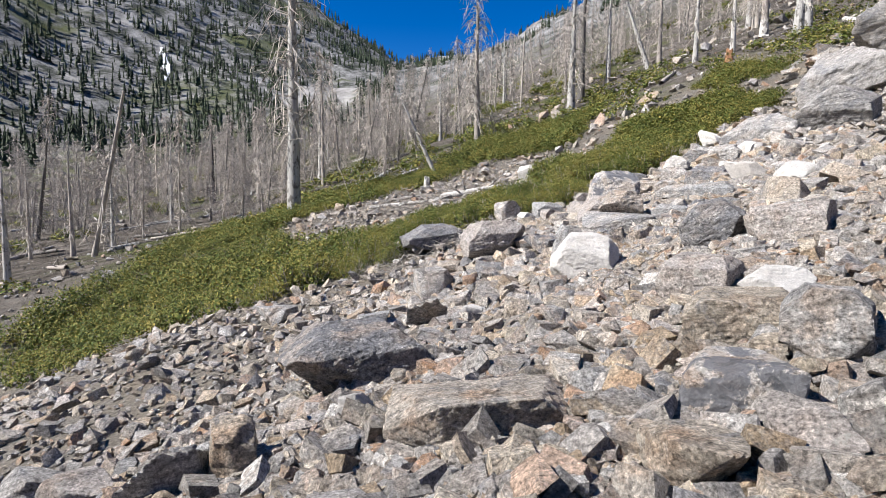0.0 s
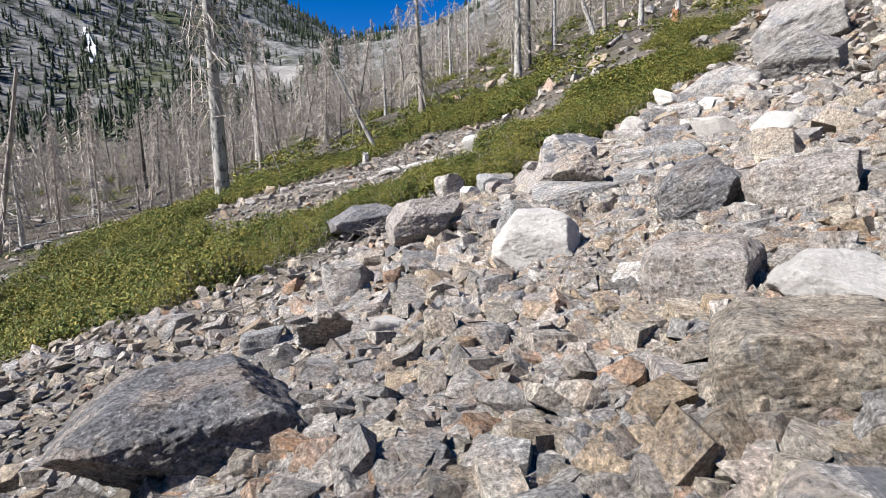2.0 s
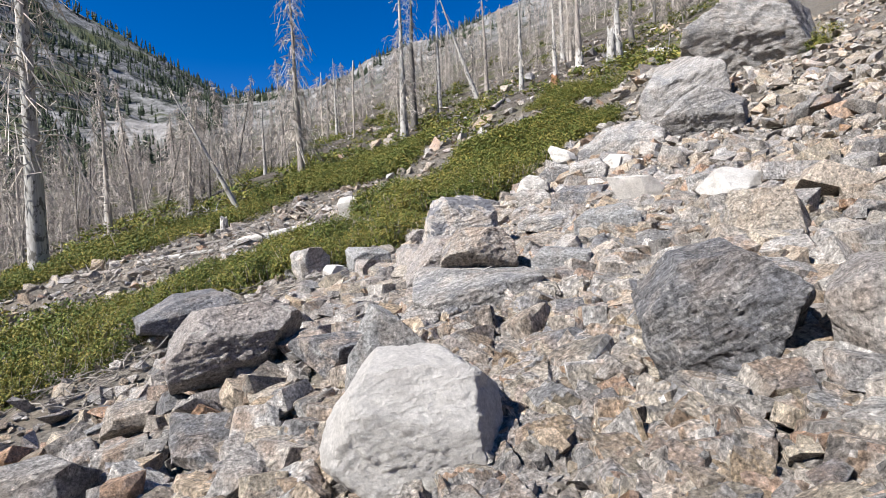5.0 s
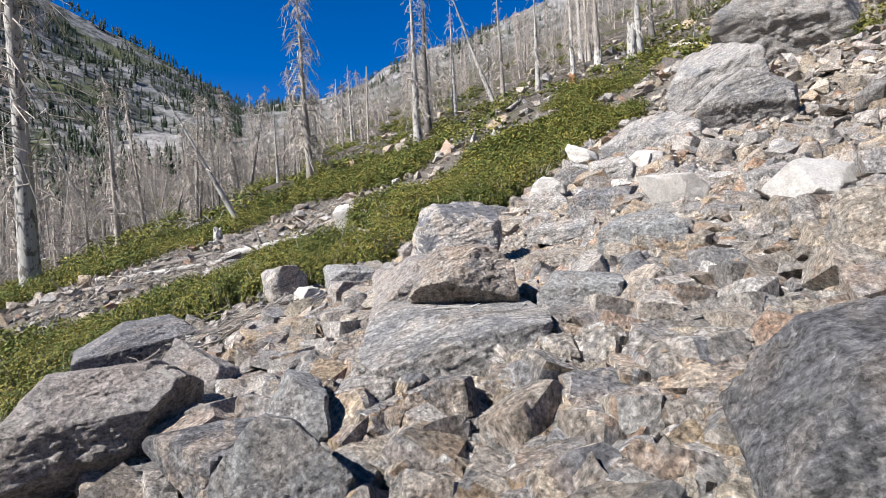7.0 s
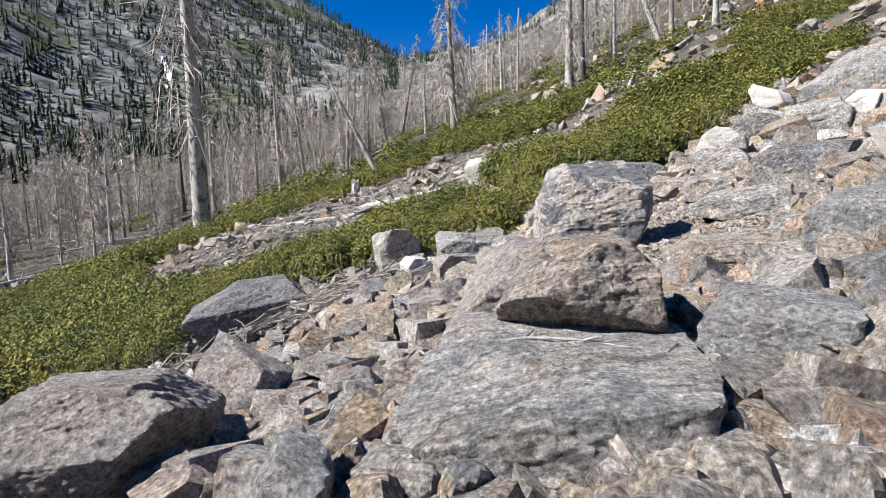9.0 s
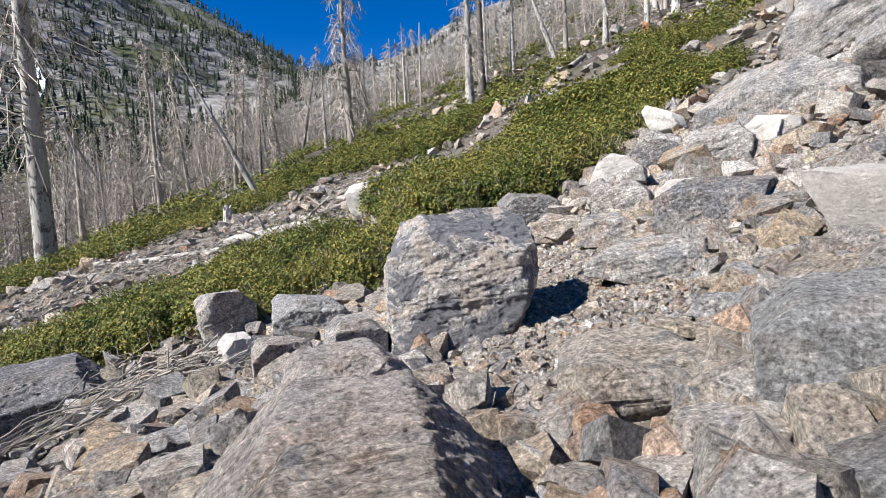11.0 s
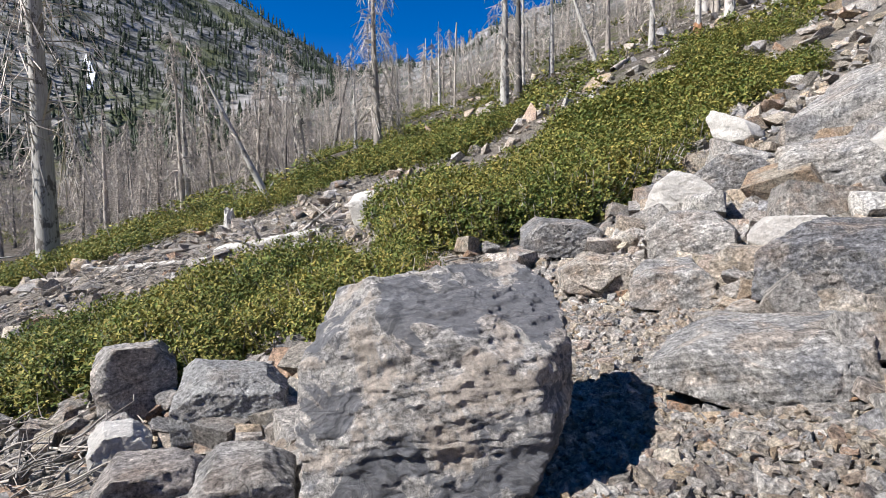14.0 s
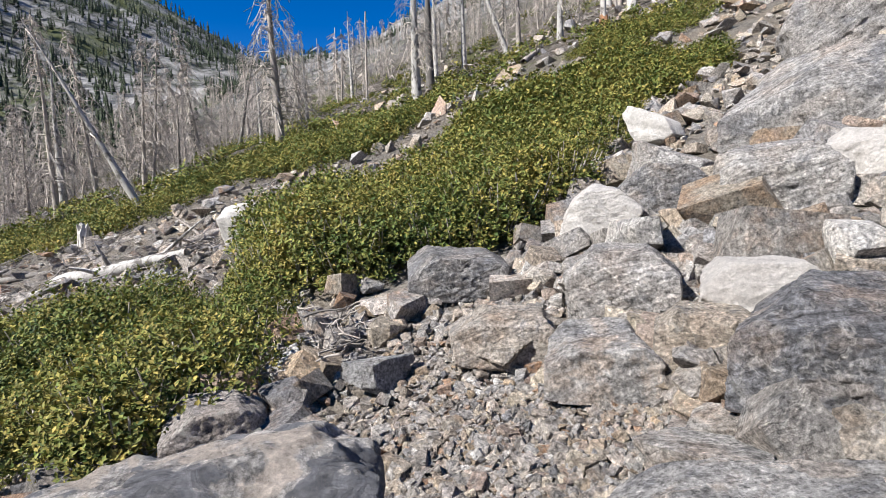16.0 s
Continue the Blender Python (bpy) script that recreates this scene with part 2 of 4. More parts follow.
def wood_material(name, pale, dark, burnt=0.3, spread=0.0, vary=0.9):
    m, nt, bsdf = node_mat(name)
    q = Nodes(nt)
    co = q.add("TexCoord").outputs["Object"]
    grain = q.noise(q.add("Mapping", {"Vector": co, "Scale": (14, 14, 0.9)}).outputs[0], 2.0, 6.0, 0.7)
    col = q.ramp(grain, [(0.3, dark), (0.55, pale), (0.75, tuple(min(1, c * 1.15) for c in pale))])
    rnd = q.math("FRACT", q.math("ADD", q.add("ObjectInfo").outputs["Random"], q.math("MULTIPLY", q.add("NewGeometry").outputs["Random Per Island"], spread)))
    col = q.mix(vary, col, q.ramp(rnd, [(0.0, grey(0.22)), (0.25, grey(0.5)), (0.5, (0.95, 0.9, 0.87)), (1.0, (1.25, 1.2, 1.14))]), "MULTIPLY")
    blot = q.ramp(q.noise(q.add("Mapping", {"Vector": co, "Scale": (3.4, 3.4, 1.7)}).outputs[0], 1.0, 6.0, 0.7), [(0.53, grey(0)), (0.57, grey(1))])
    col = q.mix(q.math("MULTIPLY", blot, burnt), col, (0.06, 0.052, 0.045))
    nt.links.new(col, bsdf.inputs["Base Color"])
    bsdf.inputs["Roughness"].default_value = 0.85
    nt.links.new(q.bump(grain, 0.6, 0.02), bsdf.inputs["Normal"])
    return m


def leaf_material(name, stops, thin=0.12):
    m, nt, bsdf = node_mat(name)
    q = Nodes(nt)
    geo = q.add("NewGeometry")
    co = q.add("TexCoord").outputs["Object"]
    rnd = geo.outputs["Random Per Island"]
    drift = q.noise(geo.outputs["Position"], 0.75, 4.0, 0.6)
    clump = q.noise(geo.outputs["Position"], 8.5, 3.0, 0.6)
    col = q.ramp(q.math("ADD", q.math("ADD", q.math("MULTIPLY", drift, 0.9), q.math("MULTIPLY", clump, 1.3)), q.math("SUBTRACT", q.math("MULTIPLY", rnd, 0.5), 0.82)), stops)
    col = q.mix(0.8, col, q.ramp(q.math("FRACT", q.math("MULTIPLY", rnd, 7.7)), [(0.0, grey(0.3)), (0.5, grey(0.9)), (1.0, grey(1.6))]), "MULTIPLY")
    nt.links.new(col, bsdf.inputs["Base Color"])
    bsdf.inputs["Roughness"].default_value = 0.65
    bsdf.inputs["Specular IOR Level"].default_value = 0.2
    tr = q.add("BsdfTranslucent", {"Color": col})
    mx = q.add("MixShader", {0: thin})
    nt.links.new(bsdf.outputs[0], mx.inputs[1])
    nt.links.new(tr.outputs[0], mx.inputs[2])
    nt.links.new(mx.outputs[0], nt.nodes["Material Output"].inputs[0])
    return m


GROUND = ground_material()
BLEACHED = wood_material("bleached dead wood", (0.48, 0.47, 0.45), (0.27, 0.26, 0.245), 0.8, vary=0.35)
RUSTWOOD = wood_material("torn orange heartwood", (0.30, 0.16, 0.085), (0.15, 0.075, 0.04), 0.3)
SNAG = wood_material("weathered snag wood", (0.37, 0.35, 0.325), (0.15, 0.12, 0.11), 0.4)
TWIG = wood_material("grey dead twigs", (0.54, 0.505, 0.47), (0.33, 0.305, 0.285), 0.1, 1.0)
TANGLE = wood_material("weathered grey sticks", (0.36, 0.34, 0.315), (0.20, 0.185, 0.17), 0.3, 1.0)
FARWOOD = wood_material("far burnt wood", (0.50, 0.465, 0.43), (0.30, 0.275, 0.255), 0.2, 1.0)
CHAR = wood_material("charred trunk wood", (0.085, 0.075, 0.065), (0.03, 0.027, 0.025), 0.6)
LEAF = leaf_material("leathery shrub leaves", [(0.1, (0.032, 0.064, 0.02)), (0.32, (0.08, 0.118, 0.028)), (0.55, (0.155, 0.168, 0.042)), (0.76, (0.255, 0.225, 0.06)), (1.0, (0.35, 0.27, 0.075))])
NEEDLE = leaf_material("conifer needles", [(0.0, (0.018, 0.032, 0.018)), (0.6, (0.034, 0.052, 0.026)), (1.0, (0.055, 0.072, 0.032))], 0.05)
SNOW, _nt, _b = node_mat("old snow")
_q = Nodes(_nt)
_nt.links.new(_q.ramp(_q.noise(_q.add("TexCoord").outputs["Object"], 0.4, 5.0), [(0.3, (0.7, 0.72, 0.76)), (0.7, (0.9, 0.9, 0.92))]), _b.inputs["Base Color"])

# ---- the land ----
NEAR = (0.802, 2.845, 0.375, -0.114, 0.07, 0.489, 0.208, 0.036, -0.168, 0.018)
HUMPS = ((6.0, 15.0, -0.27), (-0.7, 13.1, -0.31), (1.4, 11.1, 0.23), (9.7, 16.8, 0.12), (3.3, 7.2, -0.08), (5.6, 12.2, -0.05), (-2.3, 6.8, -0.16), (-0.7, 5.2, 0.12), (2.1, 3.3, -0.07), (3.7, 18.4, 0.06), (6.7, 16.7, -0.03), (-6.3, 10.1, -0.06))
RINGS = (20, 45, 120, 300, 700)
BEARINGS = (-180, -120, -90, -50, -30, -14, -5, 2, 10, 30, 60, 90, 120, 180)
RISE_20 = (-2, -10, -18, -12, -5.5, -0.2, 2.5, 4.5, 6.3, 12.5, 17, 16, 8, -2)
RISE_45 = (0, -6, -8, -7, -3.5, 2, 5.5, 7.5, 9.5, 15.5, 20, 20, 10, 0)
RISE_120 = (3, -2, -4, -2.5, 0, 4.5, 7.5, 10, 13, 19, 25, 25, 16, 3)
RISE_300 = (8, 4, 3, 4.5, 5.5, 9, 11, 13.5, 16.5, 22, 28, 28, 20, 8)
RISE_700 = (15, 24, 32, 32, 26.3, 19.0, 14.2, 14.6, 17.6, 24, 30, 30, 24, 15)


def waves(x, y, size, seed):
    """Smooth value noise in -1..1 on arrays."""
    x, y = np.asarray(x, float) / size + seed * 17.3, np.asarray(y, float) / size - seed * 9.1
    i, j = np.floor(x), np.floor(y)
    fx, fy = x - i, y - j
    fx, fy = fx * fx * (3 - 2 * fx), fy * fy * (3 - 2 * fy)

    def cell(a, b):
        s = np.sin(a * 127.1 + b * 311.7 + seed * 74.7) * 43758.5453
        return 2 * (s - np.floor(s)) - 1
    return (cell(i, j) * (1 - fx) + cell(i + 1, j) * fx) * (1 - fy) + (cell(i, j + 1) * (1 - fx) + cell(i + 1, j + 1) * fx) * fy


def ground_z(x, y):
    x, y = np.asarray(x, float), np.asarray(y, float)
    u, v = (np.clip(x, -14, 20) - 3) / 10, (np.clip(y, -2, 36) - 10) / 10
    near = sum(c * t for c, t in zip(NEAR, (1 + 0 * u, u, v, u * u, u * v, v * v, u ** 3, u * u * v, u * v * v, v ** 3)))
    for hx, hy, rise in HUMPS:
        near = near + rise * np.exp(-((x - hx) ** 2 + (y - hy) ** 2) / 4.5)
    dx, dy = x - 3, y - 8
    r = np.hypot(dx, dy) + 1e-6
    az = np.degrees(np.arctan2(dx, dy))
    lr = np.log(np.clip(r, 20, 700))
    rows = [np.interp(az, BEARINGS, e) for e in (RISE_20, RISE_45, RISE_120, RISE_300, RISE_700)]
    el = rows[0]
    for k in range(4):
        a, b = math.log(RINGS[k]), math.log(RINGS[k + 1])
        el = el + (rows[k + 1] - rows[k]) * np.clip((lr - a) / (b - a), 0, 1)
    far = 1.9 + np.minimum(r, 700) * np.tan(np.radians(el)) - np.maximum(r - 700, 0) * 0.35
    rough = np.clip((r - 25) / 60, 0, 1) * 0.8
    far = far + rough * (waves(x, y, 9, 1) + 0.5 * waves(x, y, 3.5, 2))
    rough = np.clip((r - 150) / 300, 0, 1) * np.clip((735 - r) / 150, 0.15, 1)
    far = far + rough * (9 * waves(x, y, 60, 3) - 8 * np.abs(waves(x, y, 90, 4)) + 4 * waves(x, y, 22, 5) + 2 * waves(x, y, 9, 6))
    s = np.clip((r - 15) / 14, 0, 1)
    s = s * s * (3 - 2 * s)
    near = near - 0.07 + 0.05 * waves(x, y, 1.3, 7) + 0.03 * waves(x, y, 0.5, 8) + 0.012 * waves(x, y, 0.17, 9)
    return near * (1 - s) + far * s


def gz(x, y):
    return float(ground_z(x, y))


def mesh_of(name, verts, faces, mat, smooth=False):
    """A mesh from arrays: verts (n, 3), faces (m, 3) or (m, 4)."""
    me = bpy.data.meshes.new(name)
    verts, faces = np.asarray(verts, np.float32), np.asarray(faces, np.int32)
    me.vertices.add(len(verts))
    me.vertices.foreach_set("co", verts.ravel())
    k = faces.shape[1]
    me.loops.add(faces.size)
    me.loops.foreach_set("vertex_index", faces.ravel())
    me.polygons.add(len(faces))
    me.polygons.foreach_set("loop_start", np.arange(0, faces.size, k, dtype=np.int32))
    me.polygons.foreach_set("use_smooth", np.full(len(faces), smooth))
    me.update(calc_edges=True)
    me.validate()
    me.materials.append(mat)
    return me


def grid_faces(rows, cols, wrap=False):
    i, j = np.meshgrid(np.arange(rows - 1), np.arange(cols if wrap else cols - 1), indexing="ij")
    a, b = i * cols + j, i * cols + (j + 1) % cols
    return np.stack([a, b, b + cols, a + cols], -1).reshape(-1, 4)


def build_ground():
    rings = 0.02 * 1.053 ** np.arange(233)
    az = np.linspace(0, 2 * np.pi, 420, endpoint=False)
    R, A = np.meshgrid(rings, az, indexing="ij")
    x, y = 3 + R * np.sin(A), 8 + R * np.cos(A)
    v = np.stack([x, y, ground_z(x, y)], -1).reshape(-1, 3)
    f = grid_faces(len(rings), len(az), True)[:, ::-1]
    me = mesh_of("ground", v, f, GROUND, True)
    ob = new("ground", me)
    tagged(ob, "stony mountain slope with gravel, scree and forest soil", "ground", kind="structure")


build_ground()

# ---- stones ----


def cube_sphere(n):
    """Unit directions and quads of a cube divided n by n a side."""
    s = np.tan(np.linspace(-1, 1, n + 1) * np.pi / 4)
    a, b = np.meshgrid(s, s, indexing="ij")
    one = np.ones_like(a)
    sides = ((one, a, b), (-one, b, a), (b, one, a), (a, -one, b), (a, b, one), (b, a, -one))
    v = np.concatenate([np.stack(p, -1).reshape(-1, 3) for p in sides])
    f = np.concatenate([grid_faces(n + 1, n + 1) + k * (n + 1) ** 2 for k in range(6)])
    key = np.round(v, 5) + 0.0
    _, first, back = np.unique(key, axis=0, return_index=True, return_inverse=True)
    v, f = v[first], back.reshape(-1)[f]
    return v / np.linalg.norm(v, axis=1, keepdims=True), f


SPHERES = {n: cube_sphere(n) for n in (7, 12, 20, 32, 54, 84)}


def fuzz(p, scale, seed):
    """Cheap 3D noise on points (n, 3)."""
    x, y, z = (p * scale).T
    return (waves(x + z * 0.7, y - z * 0.6, 1, seed) + waves(z + y * 0.5, x - y * 0.8, 1, seed + 1) + waves(y + z, z - x * 0.6, 1, seed + 2)) / 2


def stone_points(n, size, rng, worn=0.05, planes=15, rough=0.03, boxy=0.3):
    """A stone broken along planes, with worn edges and layered roughness; size is its width, depth and height."""
    d, f = SPHERES[n]
    nrm = np.vstack([np.eye(3), -np.eye(3), rng.normal(size=(planes - 6, 3))])
    nrm[:6] += rng.normal(scale=0.08 + 0.42 * (1 - boxy), size=(6, 3))
    nrm /= np.linalg.norm(nrm, axis=1, keepdims=True)
    off = np.concatenate([rng.uniform(0.85, 1.0, 6), rng.uniform(0.72 + 0.3 * boxy, 1.1 + 0.3 * boxy, planes - 6)])
    c = d @ nrm.T
    k = np.where(c > 0.02, c / off, 1e-3)
    p = 1.0 / worn * 1.2
    r = 1.0 / (np.sum(k ** p, axis=1) ** (1 / p))
    v = d * r[:, None]
    lo, hi = v.min(0), v.max(0)
    v = (v - (lo + hi) / 2) / (hi - lo) * np.asarray(size)
    if rough:
        s = float(np.mean(size))
        sd = int(rng.integers(1, 900))
        tilt = rng.normal(size=3) * 0.3 + np.array([0, 0, 1.0])
        lay = v @ tilt + 0.02 * s * fuzz(v, 2.0 / s, sd + 3)
        ledge = np.round(waves(lay * 8 / s, 0.3 * v[:, 0] / s, 1, sd) * 2.2) / 2.2
        disp = rough * s * (0.6 * fuzz(v, 2.2 / s, sd) + 0.4 * fuzz(v, 6.0 / s, sd + 5) + 0.2 * fuzz(v, 15.0 / s, sd + 9) + 0.1 * fuzz(v, 33.0 / s, sd + 13) + 0.75 * ledge)
        v = v + d * disp[:, None]
    return v, f


def boulder(kind, x, y, w, d, h, yaw, seed, lift=0.0, tilt=(0, 0), planes=11, boxy=0.35):
    rng = np.random.default_rng(seed * 13 + 1)
    mat, label = KINDS[kind]
    h = max(h, 0.55 * d)
    big = max(w, d, h)
    n = 54 if big > 0.8 and y < 13 else 32 if big > 0.85 else 20 if big > 0.4 else 12
    v, f = stone_points(n, (w * 1.06, d * 1.06, h * 1.25), rng, 0.018, planes, 0.034, boxy)
    v[:, :2] *= (1.08 - 0.16 * (v[:, 2:3] / (h * 1.25) + 0.5))
    me = mesh_of("boulder", v, f, mat, True)
    me.set_sharp_from_angle(angle=radians(32))
    ob = new("boulder" if big > 0.6 else "rock", me)
    lean = rng.uniform(-9, 9, 2)
    ob.matrix_world = pose(x, y, gz(x, y) + h * 0.4 + lift, lean[0] + tilt[0], lean[1] + tilt[1], yaw - 18)
    tagged(ob, label, "rock", "boulders on the talus slope")
    TAKEN.append((x, y, w * 0.5, d * 0.5, radians(yaw)))
    return ob


def hewn(kind, x, y, yaw, w, d, h, cuts=(), seed=1, lift=0.0, tilt=(0, 0), rough=0.036, label=""):
    """A large stone cut by given planes. (x, y) is the foot of the side that faces down the path, yaw turns that side; each cut is
    a bearing (0 to its right, 90 to its back), a slope and a distance from the middle."""
    rng = np.random.default_rng(seed)
    mat, text = KINDS[kind]
    n = 84 if max(w, h) > 0.95 and y < 15 else 54 if max(w, h) > 0.7 else 32
    dirs, f = SPHERES[n]
    nrm = [(1, 0, 0), (-1, 0, 0), (0, 1, 0), (0, -1, 0), (0, 0, 1), (0, 0, -1)]
    off = [w / 2, w / 2, d / 2, d / 2, h / 2, h / 2]
    for az, el, far in cuts:
        az, el = radians(az), radians(el)
        nrm.append((math.cos(az) * math.cos(el), math.sin(az) * math.cos(el), math.sin(el)))
        off.append(far)
    nrm = np.array(nrm, float)
    nrm[:6] += rng.normal(scale=0.07, size=(6, 3))
    extra = rng.normal(size=(7, 3))
    extra /= np.linalg.norm(extra, axis=1, keepdims=True)
    reach = np.sqrt((extra[:, 0] * w / 2) ** 2 + (extra[:, 1] * d / 2) ** 2 + (extra[:, 2] * h / 2) ** 2)
    nrm, off = np.vstack([nrm, extra]), np.concatenate([off, reach * rng.uniform(1.12, 1.4, 7)])
    nrm /= np.linalg.norm(nrm, axis=1, keepdims=True)
    k = np.maximum(dirs @ nrm.T, 1e-4) / off
    v = dirs / (np.sum(k ** 90, axis=1) ** (1 / 90))[:, None]
    s = (w * d * h) ** (1 / 3)
    bed = np.array([0.12, -0.2, 1.0]) + rng.normal(scale=0.12, size=3)
    lay = v @ bed + 0.03 * s * fuzz(v, 2.0 / s, seed + 3)
    ledge = np.round(waves(lay * 9 / s, 0.3 * v[:, 0] / s, 1, seed) * 2.5) / 2.5
    chip = np.floor((fuzz(v, 2.6 / s, seed + 21) + 0.25 * fuzz(v, 9.0 / s, seed + 23)) * 2.6) / 2.6
    crack = np.clip(0.1 - np.abs(fuzz(v, 2.4 / s, seed + 31) + 0.1 * fuzz(v, 14.0 / s, seed + 33)), 0, 1) * 6
    disp = rough * s * (0.3 * fuzz(v, 2.2 / s, seed) + 0.3 * fuzz(v, 6.0 / s, seed + 5) + 0.4 * fuzz(v, 15.0 / s, seed + 9) + 0.26 * fuzz(v, 33.0 / s, seed + 13) + 0.14 * fuzz(v, 60.0 / s, seed + 17) + 0.35 * ledge + 0.3 * chip - 0.15 * crack)
    v = v + dirs * disp[:, None]
    me = mesh_of("boulder", v, f, mat, True)
    me.set_sharp_from_angle(angle=radians(32))
    ob = new("boulder" if max(w, h) > 0.6 else "rock", me)
    a = radians(yaw)
    cx, cy = x - math.sin(a) * d * 0.45, y + math.cos(a) * d * 0.45
    ob.matrix_world = pose(cx, cy, gz(cx, cy) * 0.5 + gz(x, y) * 0.5 + h * 0.44 + lift, tilt[0], tilt[1], yaw)
    tagged(ob, label or text, "rock", "boulders on the talus slope")
    TAKEN.append((cx, cy, w * 0.5, d * 0.5, a))


TAKEN = []
hewn("d", -0.80, 4.95, 15, 1.47, 0.95, 0.62, ((250, -42, 0.36), (200, -50, 0.42), (10, 50, 0.52), (180, 55, 0.44), (265, 55, 0.40)), 1, 0.0, label="large dark grey slab with wavy layers, undercut at its foot")
hewn("w", 2.85, 4.62, -34, 0.60, 0.46, 0.34, ((195, -45, 0.21), (270, -40, 0.19), (180, 50, 0.20), (300, 60, 0.15)), 2, -0.02, label="white quartz wedge with sharp edges")
hewn("r", 2.08, 3.76, -31, 0.72, 0.60, 0.42, ((180, 45, 0.33), (300, 50, 0.30)), 3)
hewn("g", 2.26, 3.16, -39, 0.48, 0.42, 0.50, ((190, 40, 0.24), (0, 50, 0.26)), 4)
hewn("t", 0.26, 3.14, 1, 1.20, 0.62, 0.30, ((200, 55, 0.36), (350, 55, 0.38)), 5, -0.03)
hewn("h", 1.58, 2.82, -32, 0.54, 0.45, 0.34, ((180, 45, 0.24), (30, 45, 0.25)), 6)
hewn("w", 1.99, 7.59, -13, 0.95, 0.75, 0.66, ((180, 38, 0.36), (205, 20, 0.44), (15, 52, 0.40), (275, 35, 0.36), (330, 15, 0.46), (90, 45, 0.40)), 7, rough=0.026)
hewn("s", 2.10, 8.75, -10, 0.56, 0.30, 0.62, ((20, 52, 0.24), (180, 30, 0.27)), 8, tilt=(-14, 10))
hewn("b", 1.05, 9.95, 12, 1.15, 0.95, 0.66, ((325, -28, 0.40), (280, -45, 0.40), (180, 42, 0.42), (265, 50, 0.40), (20, 55, 0.45)), 9, 0.05)
hewn("b", 2.49, 5.39, -43, 0.72, 0.62, 0.48, ((190, 55, 0.32), (345, 50, 0.36), (265, 60, 0.27)), 10)
hewn("d", 3.58, 7.27, -36, 0.82, 0.60, 0.70, ((5, 42, 0.36), (185, 52, 0.36), (270, 40, 0.33), (330, -35, 0.36)), 11, tilt=(8, -16))
hewn("b", 4.10, 6.55, -48, 0.85, 0.65, 0.52, ((180, 50, 0.36), (280, 50, 0.34)), 12)
hewn("q", 11.08, 15.68, -40, 1.8, 1.3, 1.25, ((270, -30, 0.56), (200, 50, 0.70), (330, 50, 0.75)), 13)
hewn("q", 14.9, 21.0, -40, 3.0, 2.4, 1.9, ((180, 45, 1.05), (0, 50, 1.1), (270, 45, 0.95)), 14, tilt=(0, -18))
hewn("q", 18.9, 21.9, -46, 4.4, 3.2, 3.3, ((195, 48, 1.6), (340, 30, 1.8), (280, -30, 1.5)), 15, tilt=(0, 14), label="huge grey gneiss boulder split by a dark cleft")
hewn("q", 9.6, 16.75, -43, 2.1, 1.5, 0.95, ((185, 45, 0.72), (270, 40, 0.58), (230, 55, 0.55), (0, 60, 0.62)), 16, rough=0.026, label="broad grey gneiss boulder with pale swirling layers")
hewn("h", 4.26, 13.47, -6, 1.20, 0.98, 1.08, ((300, 63, 0.47), (172, 16, 0.56), (350, -22, 0.60), (262, 14, 0.47), (325, 10, 0.66), (225, 45, 0.60)), 17, rough=0.036)
hewn("k", 3.42, 10.40, -12, 0.80, 0.58, 0.48, ((190, 42, 0.27), (292, 24, 0.28), (262, -45, 0.25), (5, 45, 0.33), (235, 50, 0.24)), 18, 0.27, label="brown wedge of layered rock lying on a grey slab")
hewn("b", 3.36, 10.98, -8, 1.16, 0.85, 0.62, ((190, 45, 0.36), (5, 48, 0.46), (270, 50, 0.36)), 36, 0.02)
hewn("g", 3.15, 9.68, -13, 1.24, 1.10, 0.46, ((228, 68, 0.27), (180, 40, 0.58), (262, 25, 0.60), (350, -10, 0.60)), 19, -0.08, rough=0.026)
hewn("s", 4.21, 10.14, -33, 0.60, 0.52, 0.31, ((190, 50, 0.26), (270, 52, 0.23), (0, 52, 0.28)), 37, label="pale speckled grey boulder beside the path")
hewn("b", 3.44, 12.55, 11, 0.72, 0.55, 0.42, ((185, 45, 0.32), (0, 55, 0.30), (268, 55, 0.26)), 38)
hewn("t", 4.86, 11.95, -26, 0.80, 0.55, 0.24, ((190, 62, 0.20), (0, 62, 0.22)), 39, -0.02)
hewn("g", 6.66, 15.83, -31, 0.74, 0.55, 0.52, ((185, 45, 0.32), (0, 50, 0.32), (275, 45, 0.30)), 40)
hewn("t", 6.70, 15.10, -39, 0.52, 0.36, 0.34, ((185, 50, 0.22), (0, 50, 0.24)), 41)
hewn("t", 5.94, 16.04, -19, 0.74, 0.55, 0.34, ((180, 60, 0.22), (270, 55, 0.25), (0, 45, 0.30)), 42)
hewn("g", 8.16, 16.15, -44, 0.86, 0.65, 0.55, ((185, 50, 0.36), (0, 50, 0.38), (270, 45, 0.33)), 43)
hewn("d", -0.10, 15.30, 20, 1.80, 1.1, 0.66, ((180, 62, 0.42), (265, 55, 0.40), (0, 50, 0.62)), 20)
hewn("s", 5.46, 11.22, -37, 0.82, 0.62, 0.45, ((185, 50, 0.32), (0, 55, 0.34), (275, 50, 0.28)), 21)
hewn("s", 2.98, 15.0, 13, 0.74, 0.55, 0.46, ((5, 48, 0.30), (200, 55, 0.30), (275, 45, 0.28)), 22)
hewn("g", 1.97, 15.80, 22, 0.60, 0.50, 0.66, ((0, 45, 0.34), (190, 40, 0.36)), 23, label="rounded grey rock with crumbly white crust beside the shrubs")
